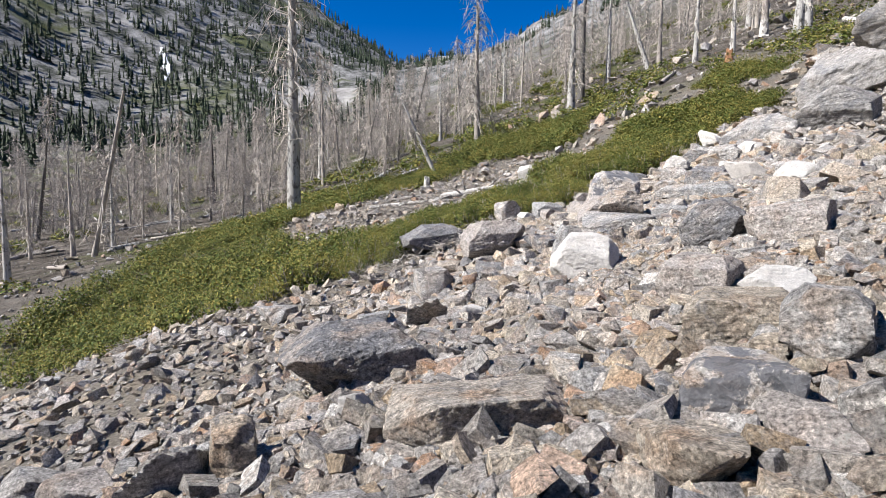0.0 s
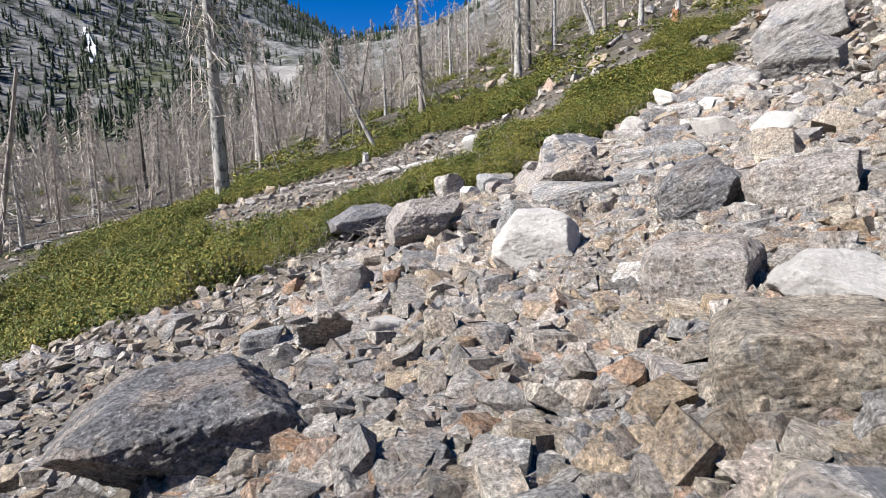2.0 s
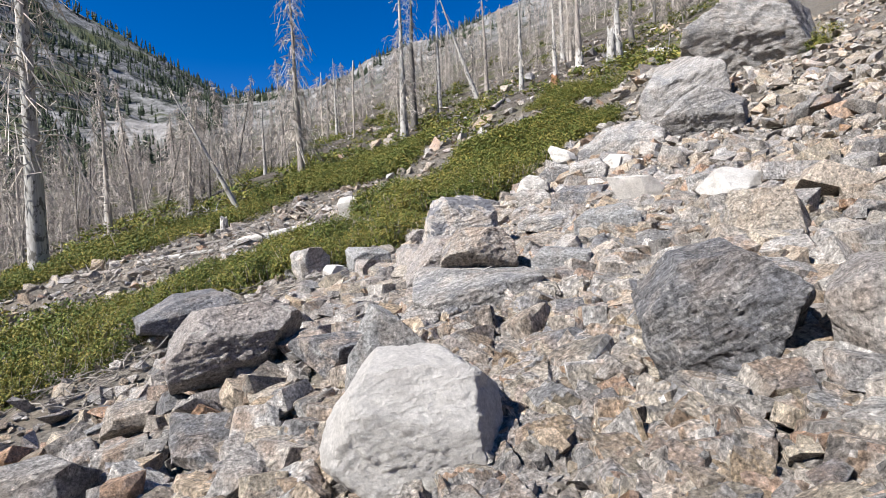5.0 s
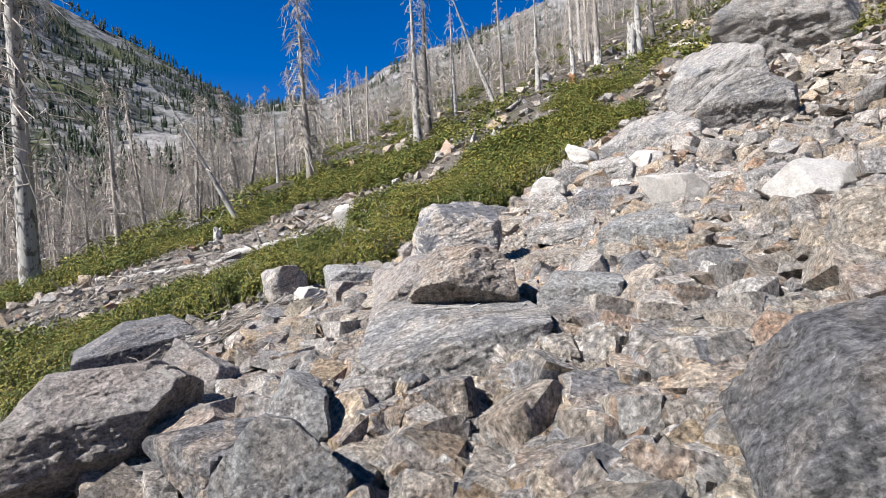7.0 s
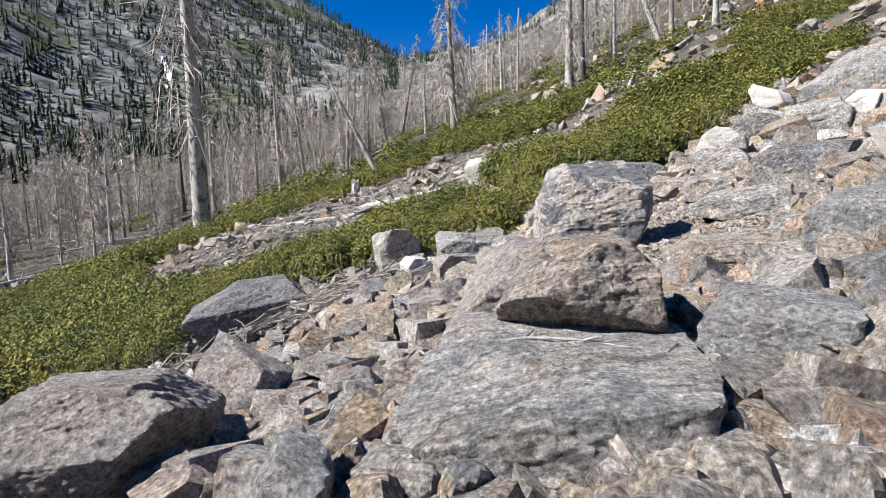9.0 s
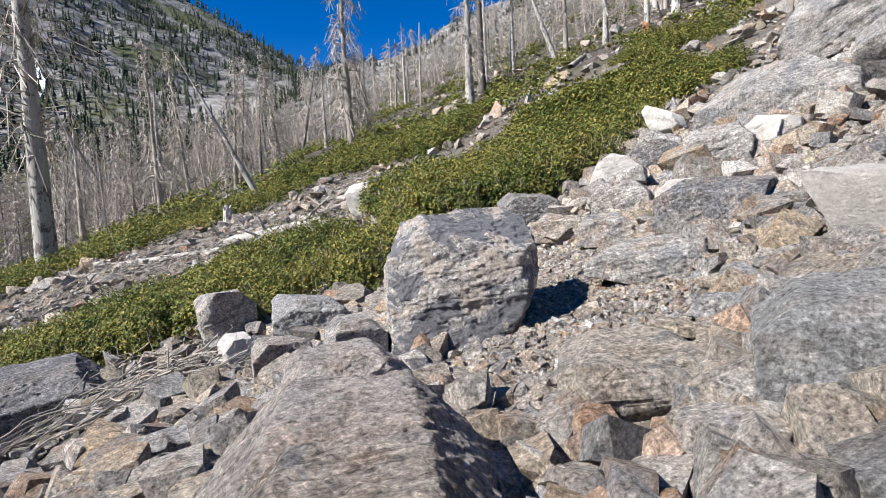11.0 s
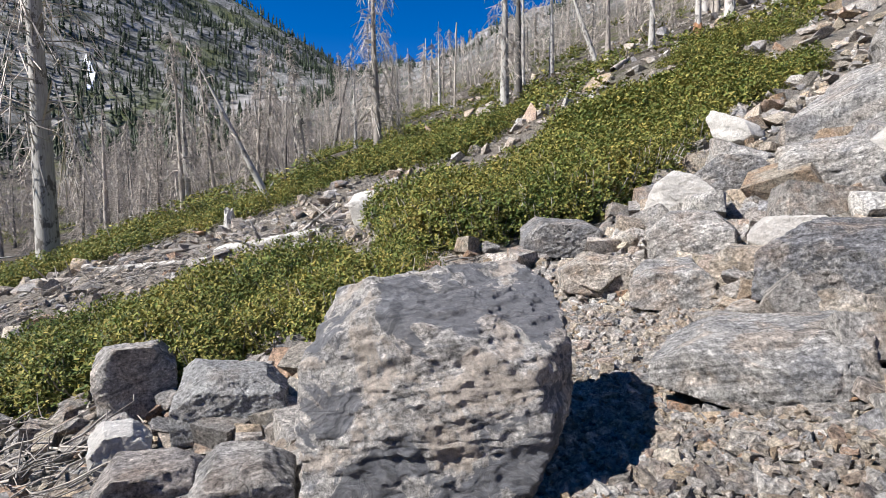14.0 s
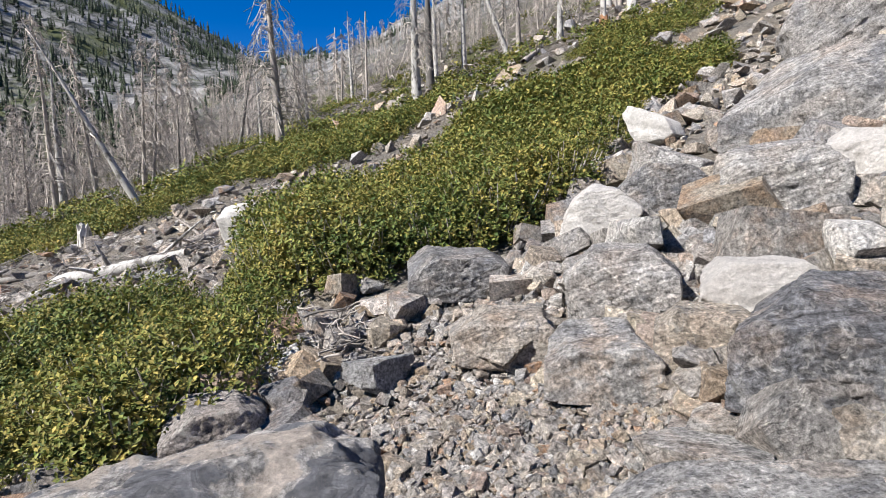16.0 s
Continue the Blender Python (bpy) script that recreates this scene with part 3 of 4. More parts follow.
hewn("w", 2.33, 14.78, 23, 0.36, 0.32, 0.38, ((0, 45, 0.19), (190, 40, 0.19)), 24)
hewn("g", 3.47, 13.49, 11, 0.44, 0.42, 0.47, ((180, 45, 0.25), (0, 55, 0.24)), 25)
hewn("b", 2.86, 14.0, 20, 0.50, 0.42, 0.34, ((180, 45, 0.24), (0, 50, 0.24)), 26)
hewn("g", 5.85, 13.72, -33, 0.95, 0.75, 0.36, ((180, 60, 0.25), (270, 55, 0.28)), 27, label="flat grey slab with pale swirling layers, half sunk in gravel")
hewn("d", 6.80, 14.28, -49, 1.0, 0.80, 0.55, ((180, 50, 0.40), (270, 50, 0.36)), 28)
hewn("g", 6.24, 15.31, -27, 0.62, 0.50, 0.36, ((0, 50, 0.26), (200, 55, 0.24)), 29)
hewn("w", 7.19, 17.03, -28, 0.60, 0.50, 0.58, ((185, 42, 0.28), (330, -30, 0.28), (0, 60, 0.30)), 30, tilt=(0, 12))
hewn("w", 7.13, 15.16, -36, 0.62, 0.50, 0.38, ((185, 45, 0.27), (0, 50, 0.27)), 31)
hewn("d", 7.75, 16.92, -32, 0.80, 0.65, 0.52, ((185, 50, 0.32), (350, 50, 0.34)), 32)
hewn("d", 5.93, 17.18, -15, 0.90, 0.60, 0.42, ((200, 50, 0.32), (0, 55, 0.33)), 33)
hewn("b", 4.17, 15.95, 10, 0.60, 0.45, 0.40, ((190, 50, 0.24), (0, 55, 0.24)), 34)
hewn("w", 8.90, 16.02, -51, 0.60, 0.50, 0.42, ((190, 50, 0.36), (0, 50, 0.36)), 35)
boulder("w", -0.64, 4.07, 0.29, 0.23, 0.27, 9, 2)
boulder("g", 2.06, 3.42, 0.26, 0.21, 0.27, -39, 7)
boulder("w", 6.75, 10.57, 0.75, 0.60, 0.47, -48, 15)
boulder("w", 9.70, 20.00, 0.81, 0.64, 0.52, -28, 18)
boulder("b", 1.35, 11.30, 0.70, 0.60, 0.55, 24, 23)
boulder("s", 2.19, 9.71, 0.40, 0.32, 0.40, 2, 27)
boulder("g", 2.66, 9.87, 0.42, 0.33, 0.27, -6, 28)
boulder("d", 2.99, 9.30, 0.29, 0.23, 0.26, -14, 29)
boulder("d", 1.80, 9.53, 0.74, 0.59, 0.25, 9, 30)
boulder("g", 4.37, 10.36, 0.65, 0.48, 0.23, -31, 33)
boulder("t", 3.93, 9.62, 0.28, 0.21, 0.09, -31, 35)
boulder("g", 4.20, 9.84, 0.32, 0.25, 0.18, -34, 36)
boulder("w", 7.04, 12.73, 0.77, 0.61, 0.51, -44, 38)
boulder("t", 4.76, 11.89, 0.70, 0.48, 0.24, -26, 39)
boulder("t", 4.93, 10.53, 0.43, 0.30, 0.14, -44, 40)
boulder("t", 3.38, 12.84, 0.70, 0.56, 0.33, 12, 41)
boulder("g", 8.43, 16.52, 0.84, 0.67, 0.49, -35, 51)
boulder("w", 5.08, 12.53, 0.31, 0.18, 0.08, -26, 54)
boulder("t", 5.45, 12.33, 0.60, 0.18, 0.08, -35, 55)
boulder("s", 5.74, 12.52, 0.35, 0.28, 0.14, -38, 56)
boulder("t", 4.89, 12.16, 0.79, 0.39, 0.15, -26, 57)
boulder("s", 5.14, 16.37, 0.44, 0.35, 0.22, -5, 62)
boulder("t", 6.02, 16.24, 0.71, 0.56, 0.26, -19, 63)
boulder("g", 6.92, 16.28, 0.79, 0.63, 0.33, -31, 65)
boulder("w", 8.88, 16.09, 0.42, 0.33, 0.38, -50, 69)
boulder("g", 8.25, 17.71, 0.88, 0.70, 0.60, -34, 71)
boulder("g", 6.31, 14.55, 0.58, 0.34, 0.13, -39, 73)
boulder("d", 0.82, 9.05, 0.62, 0.49, 0.24, 6, 77)
boulder("t", 0.10, 10.24, 0.50, 0.40, 0.32, 12, 78)
boulder("t", 2.98, 6.28, 0.29, 0.23, 0.13, -44, 79)
boulder("s", 3.22, 6.07, 0.39, 0.29, 0.13, -51, 80)
boulder("g", -0.17, 8.93, 0.65, 0.52, 0.53, 12, 81)
boulder("w", 0.40, 6.95, 0.34, 0.27, 0.18, 10, 82)
boulder("t", 0.85, 6.09, 0.29, 0.23, 0.32, 4, 83)
boulder("g", 1.07, 5.79, 0.48, 0.39, 0.22, -1, 84)
boulder("g", -0.17, 7.24, 0.58, 0.47, 0.45, 18, 85)
boulder("s", -1.02, 7.97, 0.47, 0.38, 0.34, 25, 86)
boulder("g", -3.65, 11.71, 0.91, 0.73, 0.41, 30, 87)
boulder("b", 1.68, 6.15, 0.35, 0.28, 0.19, -14, 90)
boulder("t", -1.49, 3.69, 0.41, 0.33, 0.40, 22, 91)
boulder("t", 1.23, 2.53, 0.54, 0.43, 0.23, -26, 93)
boulder("b", 1.78, 2.49, 0.47, 0.37, 0.16, -36, 94)
boulder("g", 2.03, 2.48, 0.31, 0.25, 0.28, -39, 95)
boulder("t", 2.08, 3.36, 0.26, 0.21, 0.24, -32, 96)
boulder("g", -1.91, 3.65, 0.53, 0.43, 0.38, 28, 97)
boulder("g", -3.62, 4.60, 0.58, 0.47, 0.30, 38, 99)
boulder("b", -2.88, 4.05, 0.75, 0.60, 0.24, 35, 100)
boulder("w", 3.45, 22.89, 0.71, 0.57, 0.77, 2, 101)
boulder("t", 7.47, 27.91, 0.46, 0.36, 0.40, -11, 102)
boulder("t", 5.57, 8.86, 0.70, 0.56, 0.47, -45, 105)

# ---- shrubs: where they grow ----
BUSH_A = ((-1.7, 17.3), (0.3, 17.2), (1.3, 16.8), (2.3, 16.2), (2.9, 16.5), (3.5, 16.3), (4.1, 16.7), (4.5, 17.7), (4.6, 18.5), (2.5, 19.8), (0.7, 20.6), (-2.3, 20.4), (-4.1, 20.2))
BUSH_B = ((4.1, 18.7), (4.8, 18.5), (5.4, 18.2), (6.2, 18.4), (6.6, 17.8), (7.0, 18.0), (7.7, 18.8), (9.7, 20.9), (11.4, 23.0), (13.9, 23.7), (15.5, 25.2), (14.1, 28.5), (11.0, 31.0), (7.4, 25.5), (6.3, 23.2), (3.8, 23.6))
BUSH_D = ((-11.3, 29.5), (-7.6, 28.7), (-3.0, 27.9), (-1.5, 27.9), (0.6, 27.8), (2.2, 31.0), (0.3, 36.0), (-4.5, 36.0), (-10.0, 38.0), (-16.0, 36.0))
BUSH_E = ((0.8, 36.0), (3.0, 29.8), (5.4, 28.8), (7.1, 30.0), (10.3, 40.0), (13.8, 47.0), (8.8, 47.0), (2.1, 46.0))
BUSH_F = ((-12.1, 14.8), (-9.4, 15.5), (-5.9, 14.9), (-4.3, 14.5), (-3.1, 14.1), (-1.9, 15.1), (-1.1, 15.3), (-1.7, 16.7), (-2.6, 18.0), (-3.1, 20.3), (-5.8, 21.8), (-9.4, 30.0), (-16.0, 33.0), (-15.8, 24.9), (-15.6, 18.7))
BUSH_G = ((15.5, 35.0), (18.5, 37.5), (19.7, 31.3), (17.4, 28.6), (14.9, 30.2))
BUSH_H = ((20.2, 21.3), (23.4, 21.9), (21.0, 20.1), (19.2, 20.1))
BUSHES = (BUSH_A, BUSH_B, BUSH_D, BUSH_E, BUSH_F, BUSH_G, BUSH_H)


def inside(x, y, poly):
    hit = np.zeros(np.shape(x), bool)
    for (x0, y0), (x1, y1) in zip(poly, poly[1:] + poly[:1]):
        cross = ((y0 > y) != (y1 > y)) & (x < (x1 - x0) * (y - y0) / (y1 - y0 + 1e-12) + x0)
        hit ^= cross
    return hit


TRAIL = ((3.6, 26.3, 0.9), (4.6, 27.5, 0.9), (5.6, 28.3, 0.9), (6.7, 28.6, 0.9), (7.8, 28.5, 1.0), (8.6, 28.0, 0.8), (7.0, 25.3, 0.7), (7.5, 26.8, 0.7), (4.4, 18.2, 0.4))


def on_trail(x, y):
    return np.any([np.hypot(x - a, y - c) < r for a, c, r in TRAIL], axis=0)


def in_bush(x, y):
    return np.any([inside(x, y, p) for p in BUSHES], axis=0) & ~on_trail(x, y)


def bush_points(n, rng, wide, high, leaf):
    """A low cushion of shoots; at each shoot's tip a rosette of five leaves spread round it."""
    m = n // 5
    az, c = rng.uniform(0, 2 * np.pi, m), rng.uniform(0.0, 1.0, m) ** 0.75
    deep = rng.uniform(0, 1, m) < 0.2
    rad = np.where(deep, rng.uniform(0.5, 0.78, m), rng.uniform(0.84, 1.04, m)) * (1 + 0.12 * np.sin(az * 3 + wide * 9))
    lump = 1 + 0.12 * np.sin(az * 5 + c * 6)
    flat = np.sqrt(np.maximum(1 - c ** 3, 0.0))
    tip = np.stack([np.cos(az) * flat * rad * wide, np.sin(az) * flat * rad * wide, (0.04 + c * rad * lump) * high], -1)
    axis = np.stack([np.cos(az) * flat * 0.75, np.sin(az) * flat * 0.75, c + 0.55], -1) + rng.normal(scale=0.28, size=(m, 3))
    axis /= np.linalg.norm(axis, axis=1, keepdims=True)
    u = np.cross(axis, rng.normal(size=(m, 3)))
    u /= np.linalg.norm(u, axis=1, keepdims=True)
    w = np.cross(axis, u)
    vs = []
    for k in range(5):
        th = (k * 1.2566 + rng.normal(scale=0.25, size=m))[:, None]
        rise = rng.uniform(0.15, 0.9, (m, 1))
        out = (np.cos(th) * u + np.sin(th) * w) * np.sqrt(1 - 0.6 * rise) + axis * rise
        out /= np.linalg.norm(out, axis=1, keepdims=True)
        side = np.cross(axis, out)
        side /= np.linalg.norm(side, axis=1, keepdims=True) + 1e-9
        up = np.cross(out, side)
        size = (leaf * rng.uniform(0.75, 1.2, m) * np.where(deep, 1.5, 1.0))[:, None]
        base = tip - axis * leaf * (0.3 * k)
        vs.append(np.stack([base, base + out * size * 0.55 + side * size * 0.27 + up * size * 0.06, base + out * size, base + out * size * 0.55 - side * size * 0.27 + up * size * 0.06], 1))
    v = np.concatenate(vs, 1).reshape(-1, 3)
    return v, np.arange(len(v)).reshape(-1, 4)


def tube(points, radii, sides=5):
    """Vertices and quads of a tube along points (n, 3)."""
    points = np.asarray(points, float)
    t = np.gradient(points, axis=0)
    t /= np.linalg.norm(t, axis=1, keepdims=True) + 1e-9
    ref = np.where(np.abs(t[:, 2:3]) > 0.9, np.array([[1.0, 0, 0]]), np.array([[0, 0, 1.0]]))
    a = np.cross(t, ref)
    a /= np.linalg.norm(a, axis=1, keepdims=True) + 1e-9
    b = np.cross(t, a)
    th = np.linspace(0, 2 * np.pi, sides, endpoint=False)
    ring = a[:, None] * np.cos(th)[None, :, None] + b[:, None] * np.sin(th)[None, :, None]
    v = points[:, None] + ring * np.asarray(radii)[:, None, None]
    return v.reshape(-1, 3), grid_faces(len(points), sides, True)


def joined(pieces):
    vs, fs, k = [], [], 0
    for v, f in pieces:
        vs.append(v)
        fs.append(np.asarray(f) + k)
        k += len(v)
    return np.vstack(vs), np.vstack(fs)


def scattered(pieces, pts, spin, scale, tilt=None):
    """Copies of (v, f) in arrays: for each point one of the pieces, turned about z and scaled by (n, 3)."""
    vs, fs, k = [], [], 0
    for i, p in enumerate(pts):
        v, f = pieces[i % len(pieces)]
        c, s = math.cos(spin[i]), math.sin(spin[i])
        w = v * scale[i]
        if tilt is not None:
            m = np.array(Euler(tilt[i]).to_matrix())
            w = w @ m.T
        w = w @ np.array([[c, s, 0], [-s, c, 0], [0, 0, 1]])
        vs.append(w + p)
        fs.append(f + k)
        k += len(v)
    return np.vstack(vs), np.vstack(fs)


def part(name, me, parent, label=""):
    ob = new(name, me)
    ob.parent = parent
    return tagged(ob, label)


def thing(name, label, category, group=""):
    return tagged(new(name), label, category, group)


def grow_bushes():
    rng = np.random.default_rng(5)
    xs, ys = [], []
    for poly in BUSHES:
        a = np.array(poly)
        lo, hi = a.min(0), a.max(0)
        step = 0.42 if lo[1] < 20 and lo[0] > -5 else 0.66
        gx, gy = np.meshgrid(np.arange(lo[0], hi[0], step), np.arange(lo[1], hi[1], step))
        gx, gy = gx + rng.uniform(-0.2, 0.2, gx.shape), gy + rng.uniform(-0.2, 0.2, gx.shape)
        keep = inside(gx, gy, poly) & ~on_trail(gx, gy)
        xs.append(gx[keep]), ys.append(gy[keep])
    x, y = np.concatenate(xs), np.concatenate(ys)
    for hx, hy, hw, hd, hyaw in TAKEN:
        keep = np.hypot(x - hx, y - hy) > max(hw, hd) + 0.12
        x, y = x[keep], y[keep]
    dist = np.hypot(x - 4.5, y - 12.5)
    order = np.argsort(dist)
    near, rest = order[:290], order[290:]
    fine = []
    for k in range(8):
        v, f = bush_points(2700, rng, 0.46, 0.60, 0.040) if k < 4 else bush_points(1500, rng, 0.48, 0.60, 0.052)
        leaves = mesh_of("leaves", v, f, LEAF)
        st = []
        for _ in range(16):
            a, r = rng.uniform(0, 6.28), rng.uniform(0.15, 0.42)
            tip = np.array([math.cos(a) * r, math.sin(a) * r, rng.uniform(0.25, 0.55)])
            st.append(tube([tip * 0.02, tip * np.array([0.6, 0.6, 0.35]), tip], (0.012, 0.009, 0.004), 4))
        sv, sf = joined(st)
        fine.append((leaves, mesh_of("stems", sv, sf, TWIG)))
    for n, i in enumerate(near):
        leaves, stems = fine[n % 4 + (4 if n > 135 else 0)]
        ob = thing("bush", "low evergreen shrub with leathery yellow-green leaves", "bush", "shrubs on the slope")
        part("leaves", leaves, ob), part("stem_tangle", stems, ob, "grey woody stems")
        s = rng.uniform(0.9, 1.1) * (1.0 + 0.4 * float(waves(x[i], y[i], 1.1, 12)))
        ob.matrix_world = Matrix.LocRotScale((x[i], y[i], gz(x[i], y[i]) - 0.04), Euler((0, 0, rng.uniform(0, 6.28))), (s, s, s))
    coarse = [bush_points(480, rng, 0.52, 0.62, 0.078) for _ in range(4)]
    z = ground_z(x[rest], y[rest]) - 0.05
    s = rng.uniform(0.9, 1.15, len(rest)) * (1.02 + 0.4 * waves(x[rest], y[rest], 1.6, 12))
    v, f = scattered(coarse, np.stack([x[rest], y[rest], z], -1), rng.uniform(0, 6.28, len(rest)), np.stack([s, s, s], -1))
    tagged(new("shrub_cover", mesh_of("shrub_cover", v, f, LEAF)), "dense low yellow-green shrubs covering the slope", "bushes", kind="stuff")
    # small patches up the slope and in the valley
    n = 1500
    r, a = 28 + 110 * rng.uniform(0, 1, n) ** 1.3, np.radians(rng.uniform(-55, 62, n))
    px, py = 3 + r * np.sin(a), 8 + r * np.cos(a)
    keep = (waves(px, py, 7, 21) + 0.5 * waves(px, py, 2.5, 22) > np.where(a > 0.0, 0.12, np.where(r < 50, 0.2, 0.45))) & ~in_bush(px, py)
    px, py, r = px[keep], py[keep], r[keep]
    s = rng.uniform(1.0, 1.7, len(px)) * (1 + r / 120)
    tiny = [bush_points(200, rng, 0.8, 0.5, 0.13) for _ in range(4)]
    v, f = scattered(tiny, np.stack([px, py, ground_z(px, py) - 0.05], -1), rng.uniform(0, 6.28, len(px)), np.stack([s, s, s * 0.75], -1))
    tagged(new("far_shrubs", mesh_of("far_shrubs", v, f, LEAF)), "scattered low green shrub patches among the snags", "bushes", kind="stuff")


grow_bushes()

# ---- trees ----


def snag_meshes(seed, height, radius, twigs, lean=0.0, bare=0.15, broken=False, mat=SNAG):
    """A dead conifer: a tapered trunk and drooping bare branches with side twigs."""
    rng = np.random.default_rng(seed)
    n = 14
    t = np.linspace(0, 1, n)
    wob = np.cumsum(rng.normal(scale=0.012 * height / n * 3, size=(n, 2)), axis=0) * t[:, None]
    pts = np.stack([wob[:, 0] + lean * height * t, wob[:, 1], height * t - 0.3 * (t == 0)], -1)
    end = 0.45 if broken else 0.07
    rad = radius * (1 - (1 - end) * t) * (1 + 0.06 * rng.normal(size=n))
    rad[0] *= 1.18
    v, f = tube(pts, rad, 9)
    trunk = mesh_of("trunk", v, f, mat, True)
    br = []
    for _ in range(twigs):
        h = rng.uniform(bare, 0.98) if not broken else rng.uniform(bare, 0.9)
        k = h * (n - 1)
        i = min(int(k), n - 2)
        p = pts[i] + (pts[i + 1] - pts[i]) * (k - i)
        a = rng.uniform(0, 6.28)
        reach = height * rng.uniform(0.05, 0.15) * (1.15 - h * 0.85) * (1.6 if rng.uniform() < 0.1 else 1)
        droop = rng.uniform(0.15, 0.9) * reach
        q1 = p + np.array([math.cos(a) * reach * 0.55, math.sin(a) * reach * 0.55, rng.uniform(-0.1, 0.25) * reach])
        q2 = p + np.array([math.cos(a + 0.2) * reach, math.sin(a + 0.2) * reach, -droop])
        r0 = min(max(radius * rng.uniform(0.09, 0.18) * (1.2 - h), 0.024), 0.032)
        br.append(tube([p, q1, q2], (r0, r0 * 0.8, r0 * 0.4), 3))
        for _ in range(3):
            w = rng.uniform(0.35, 1.0)
            s0 = q1 + (q2 - q1) * (w - 0.35)
            s1 = s0 + rng.normal(size=3) * reach * 0.22 + np.array([0, 0, -0.28 * reach])
            br.append(tube([s0, s1], (r0 * 0.6, r0 * 0.3), 3))
    v, f = joined(br)
    return trunk, mesh_of("bare_crown", v, f, TWIG)


def plant(meshes, x, y, spin=0.0, scale=1.0, label="grey standing dead conifer with bare drooping twigs", group="dead trees", tip=0.0):
    ob = thing("dead_tree", label, "tree", group)
    part("trunk", meshes[0], ob)
    tagged(part("bare_crown", meshes[1], ob), kind="stuff")
    ob.matrix_world = Matrix.LocRotScale((x, y, gz(x, y) - 0.1), Euler((0, radians(tip), spin), "ZYX"), (scale, scale, scale))
    return ob


def forest():
    rng = np.random.default_rng(11)
    plant(snag_meshes(901, 25.0, 0.42, 190, 0.004, 0.2, mat=BLEACHED), -8.9, 32.4, 0, 1, "tall bleached white dead trunk with few drooping branches")
    plant(snag_meshes(902, 17.0, 0.42, 150, 0.0, 0.12, mat=BLEACHED), 12.9, 56.6, 1.0, 1, "tall pale dead conifer with a dense skirt of twigs")
    plant(snag_meshes(904, 15.0, 0.34, 30, 0.0, 0.3, mat=BLEACHED), 26.5, 72.6, 0, 1, "bare white dead trunk leaning over the slope", tip=-20)
    plant(snag_meshes(905, 6.4, 0.13, 16, 0.0, 0.3, mat=BLEACHED), -0.4, 30.9, 0, 1, "thin bleached dead trunk leaning over the shrubs", tip=-25)
    plant(snag_meshes(906, 11.0, 0.36, 12, 0.0, 0.3, mat=CHAR), -33.0, 78.0, 0, 1, "charred black dead trunk among grey snags")
    row = ((15.0, 61, 17, 0.4), (19.1, 77, 16, 0.33), (22.9, 78, 15, 0.36), (28.6, 74.5, 15, 0.34), (24, 53.5, 10, 0.26), (25, 48.6, 9, 0.24), (33, 58, 12, 0.4), (30, 46.5, 9, 0.42), (40, 74, 13, 0.4), (37, 67, 12, 0.36), (-0.5, 70, 9, 0.22), (4, 73, 10, 0.24), (-19, 56, 10, 0.25), (-12.4, 55, 11, 0.3), (-26, 52, 9, 0.22), (-26.6, 38.8, 8, 0.2), (-23.8, 39, 7, 0.18), (-22.7, 28, 6.5, 0.22), (44, 64, 10, 0.4), (10.7, 100, 14, 0.3))
    for k, (x, y, h, r) in enumerate(row):
        plant(snag_meshes(910 + k, h, r, 70, 0.0, 0.2, mat=BLEACHED if k % 3 else SNAG), x, y, k * 1.3, 1, "pale standing dead conifer with bare twigs")
    kinds = [snag_meshes(940 + k, (11, 9, 12, 8, 10, 7, 13, 9)[k], (0.16, 0.09, 0.2, 0.10, 0.14, 0.08, 0.22, 0.15)[k], (190, 210, 170, 210, 160, 190, 230, 60)[k], (0, 0.05, 0, -0.04, 0.02, 0.1, 0, 0.03)[k], 0.12, k == 7) for k in range(8)]
    made = 0
    spots = []
    while made < 240:
        r, a = 36 + 100 * rng.uniform() ** 0.9, rng.uniform(-50, 48)
        x, y = 3 + r * math.sin(radians(a)), 8 + r * math.cos(radians(a))
        if a > 2 and (r < 62 or rng.uniform() < 0.45):
            continue
        if bool(in_bush(x, y)) or any((x - p) ** 2 + (y - q) ** 2 < 3.0 for p, q in spots):
            continue
        spots.append((x, y))
        plant(kinds[made % 8], x, y, rng.uniform(0, 6.28), rng.uniform(0.45, 1.25), tip=rng.normal() * 5 if rng.uniform() > 0.07 else rng.uniform(-14, 14))
        made += 1
    # the far dead wood as one sheet of trees
    far = []
    for k in range(4):
        g = np.random.default_rng(970 + k)
        pc = [tube([(0, 0, -0.3), (0.1 * k, 0, 5), (0.2 * k, 0.1, 10.5)], (0.11, 0.08, 0.03), 4)]
        for _ in range(50):
            h, a, rr = g.uniform(1.0, 10), g.uniform(0, 6.28), g.uniform(0.4, 1.3)
            pc.append(tube([(0.05, 0, h), (math.cos(a) * rr, math.sin(a) * rr, h - 0.55)], (0.075, 0.04), 3))
        far.append(joined(pc))
    n = 1150
    r, a = 90 + 370 * rng.uniform(0, 1, n), np.radians(rng.uniform(-55, 50, n))
    x, y = 3 + r * np.sin(a), 8 + r * np.cos(a)
    keep = ((r < 260) | (a > -0.16)) & (waves(x, y, 30, 41) + 0.6 * waves(x, y, 11, 42) > -0.55)
    x, y = x[keep], y[keep]
    s = rng.uniform(0.45, 1.35, len(x))
    v, f = scattered(far, np.stack([x, y, ground_z(x, y)], -1), rng.uniform(0, 6.28, len(x)), np.stack([s, s, s], -1))
    tagged(new("far_dead_trees", mesh_of("far_dead_trees", v, f, FARWOOD)), "burnt grey forest of standing dead trees on far slopes", "trees", kind="stuff")
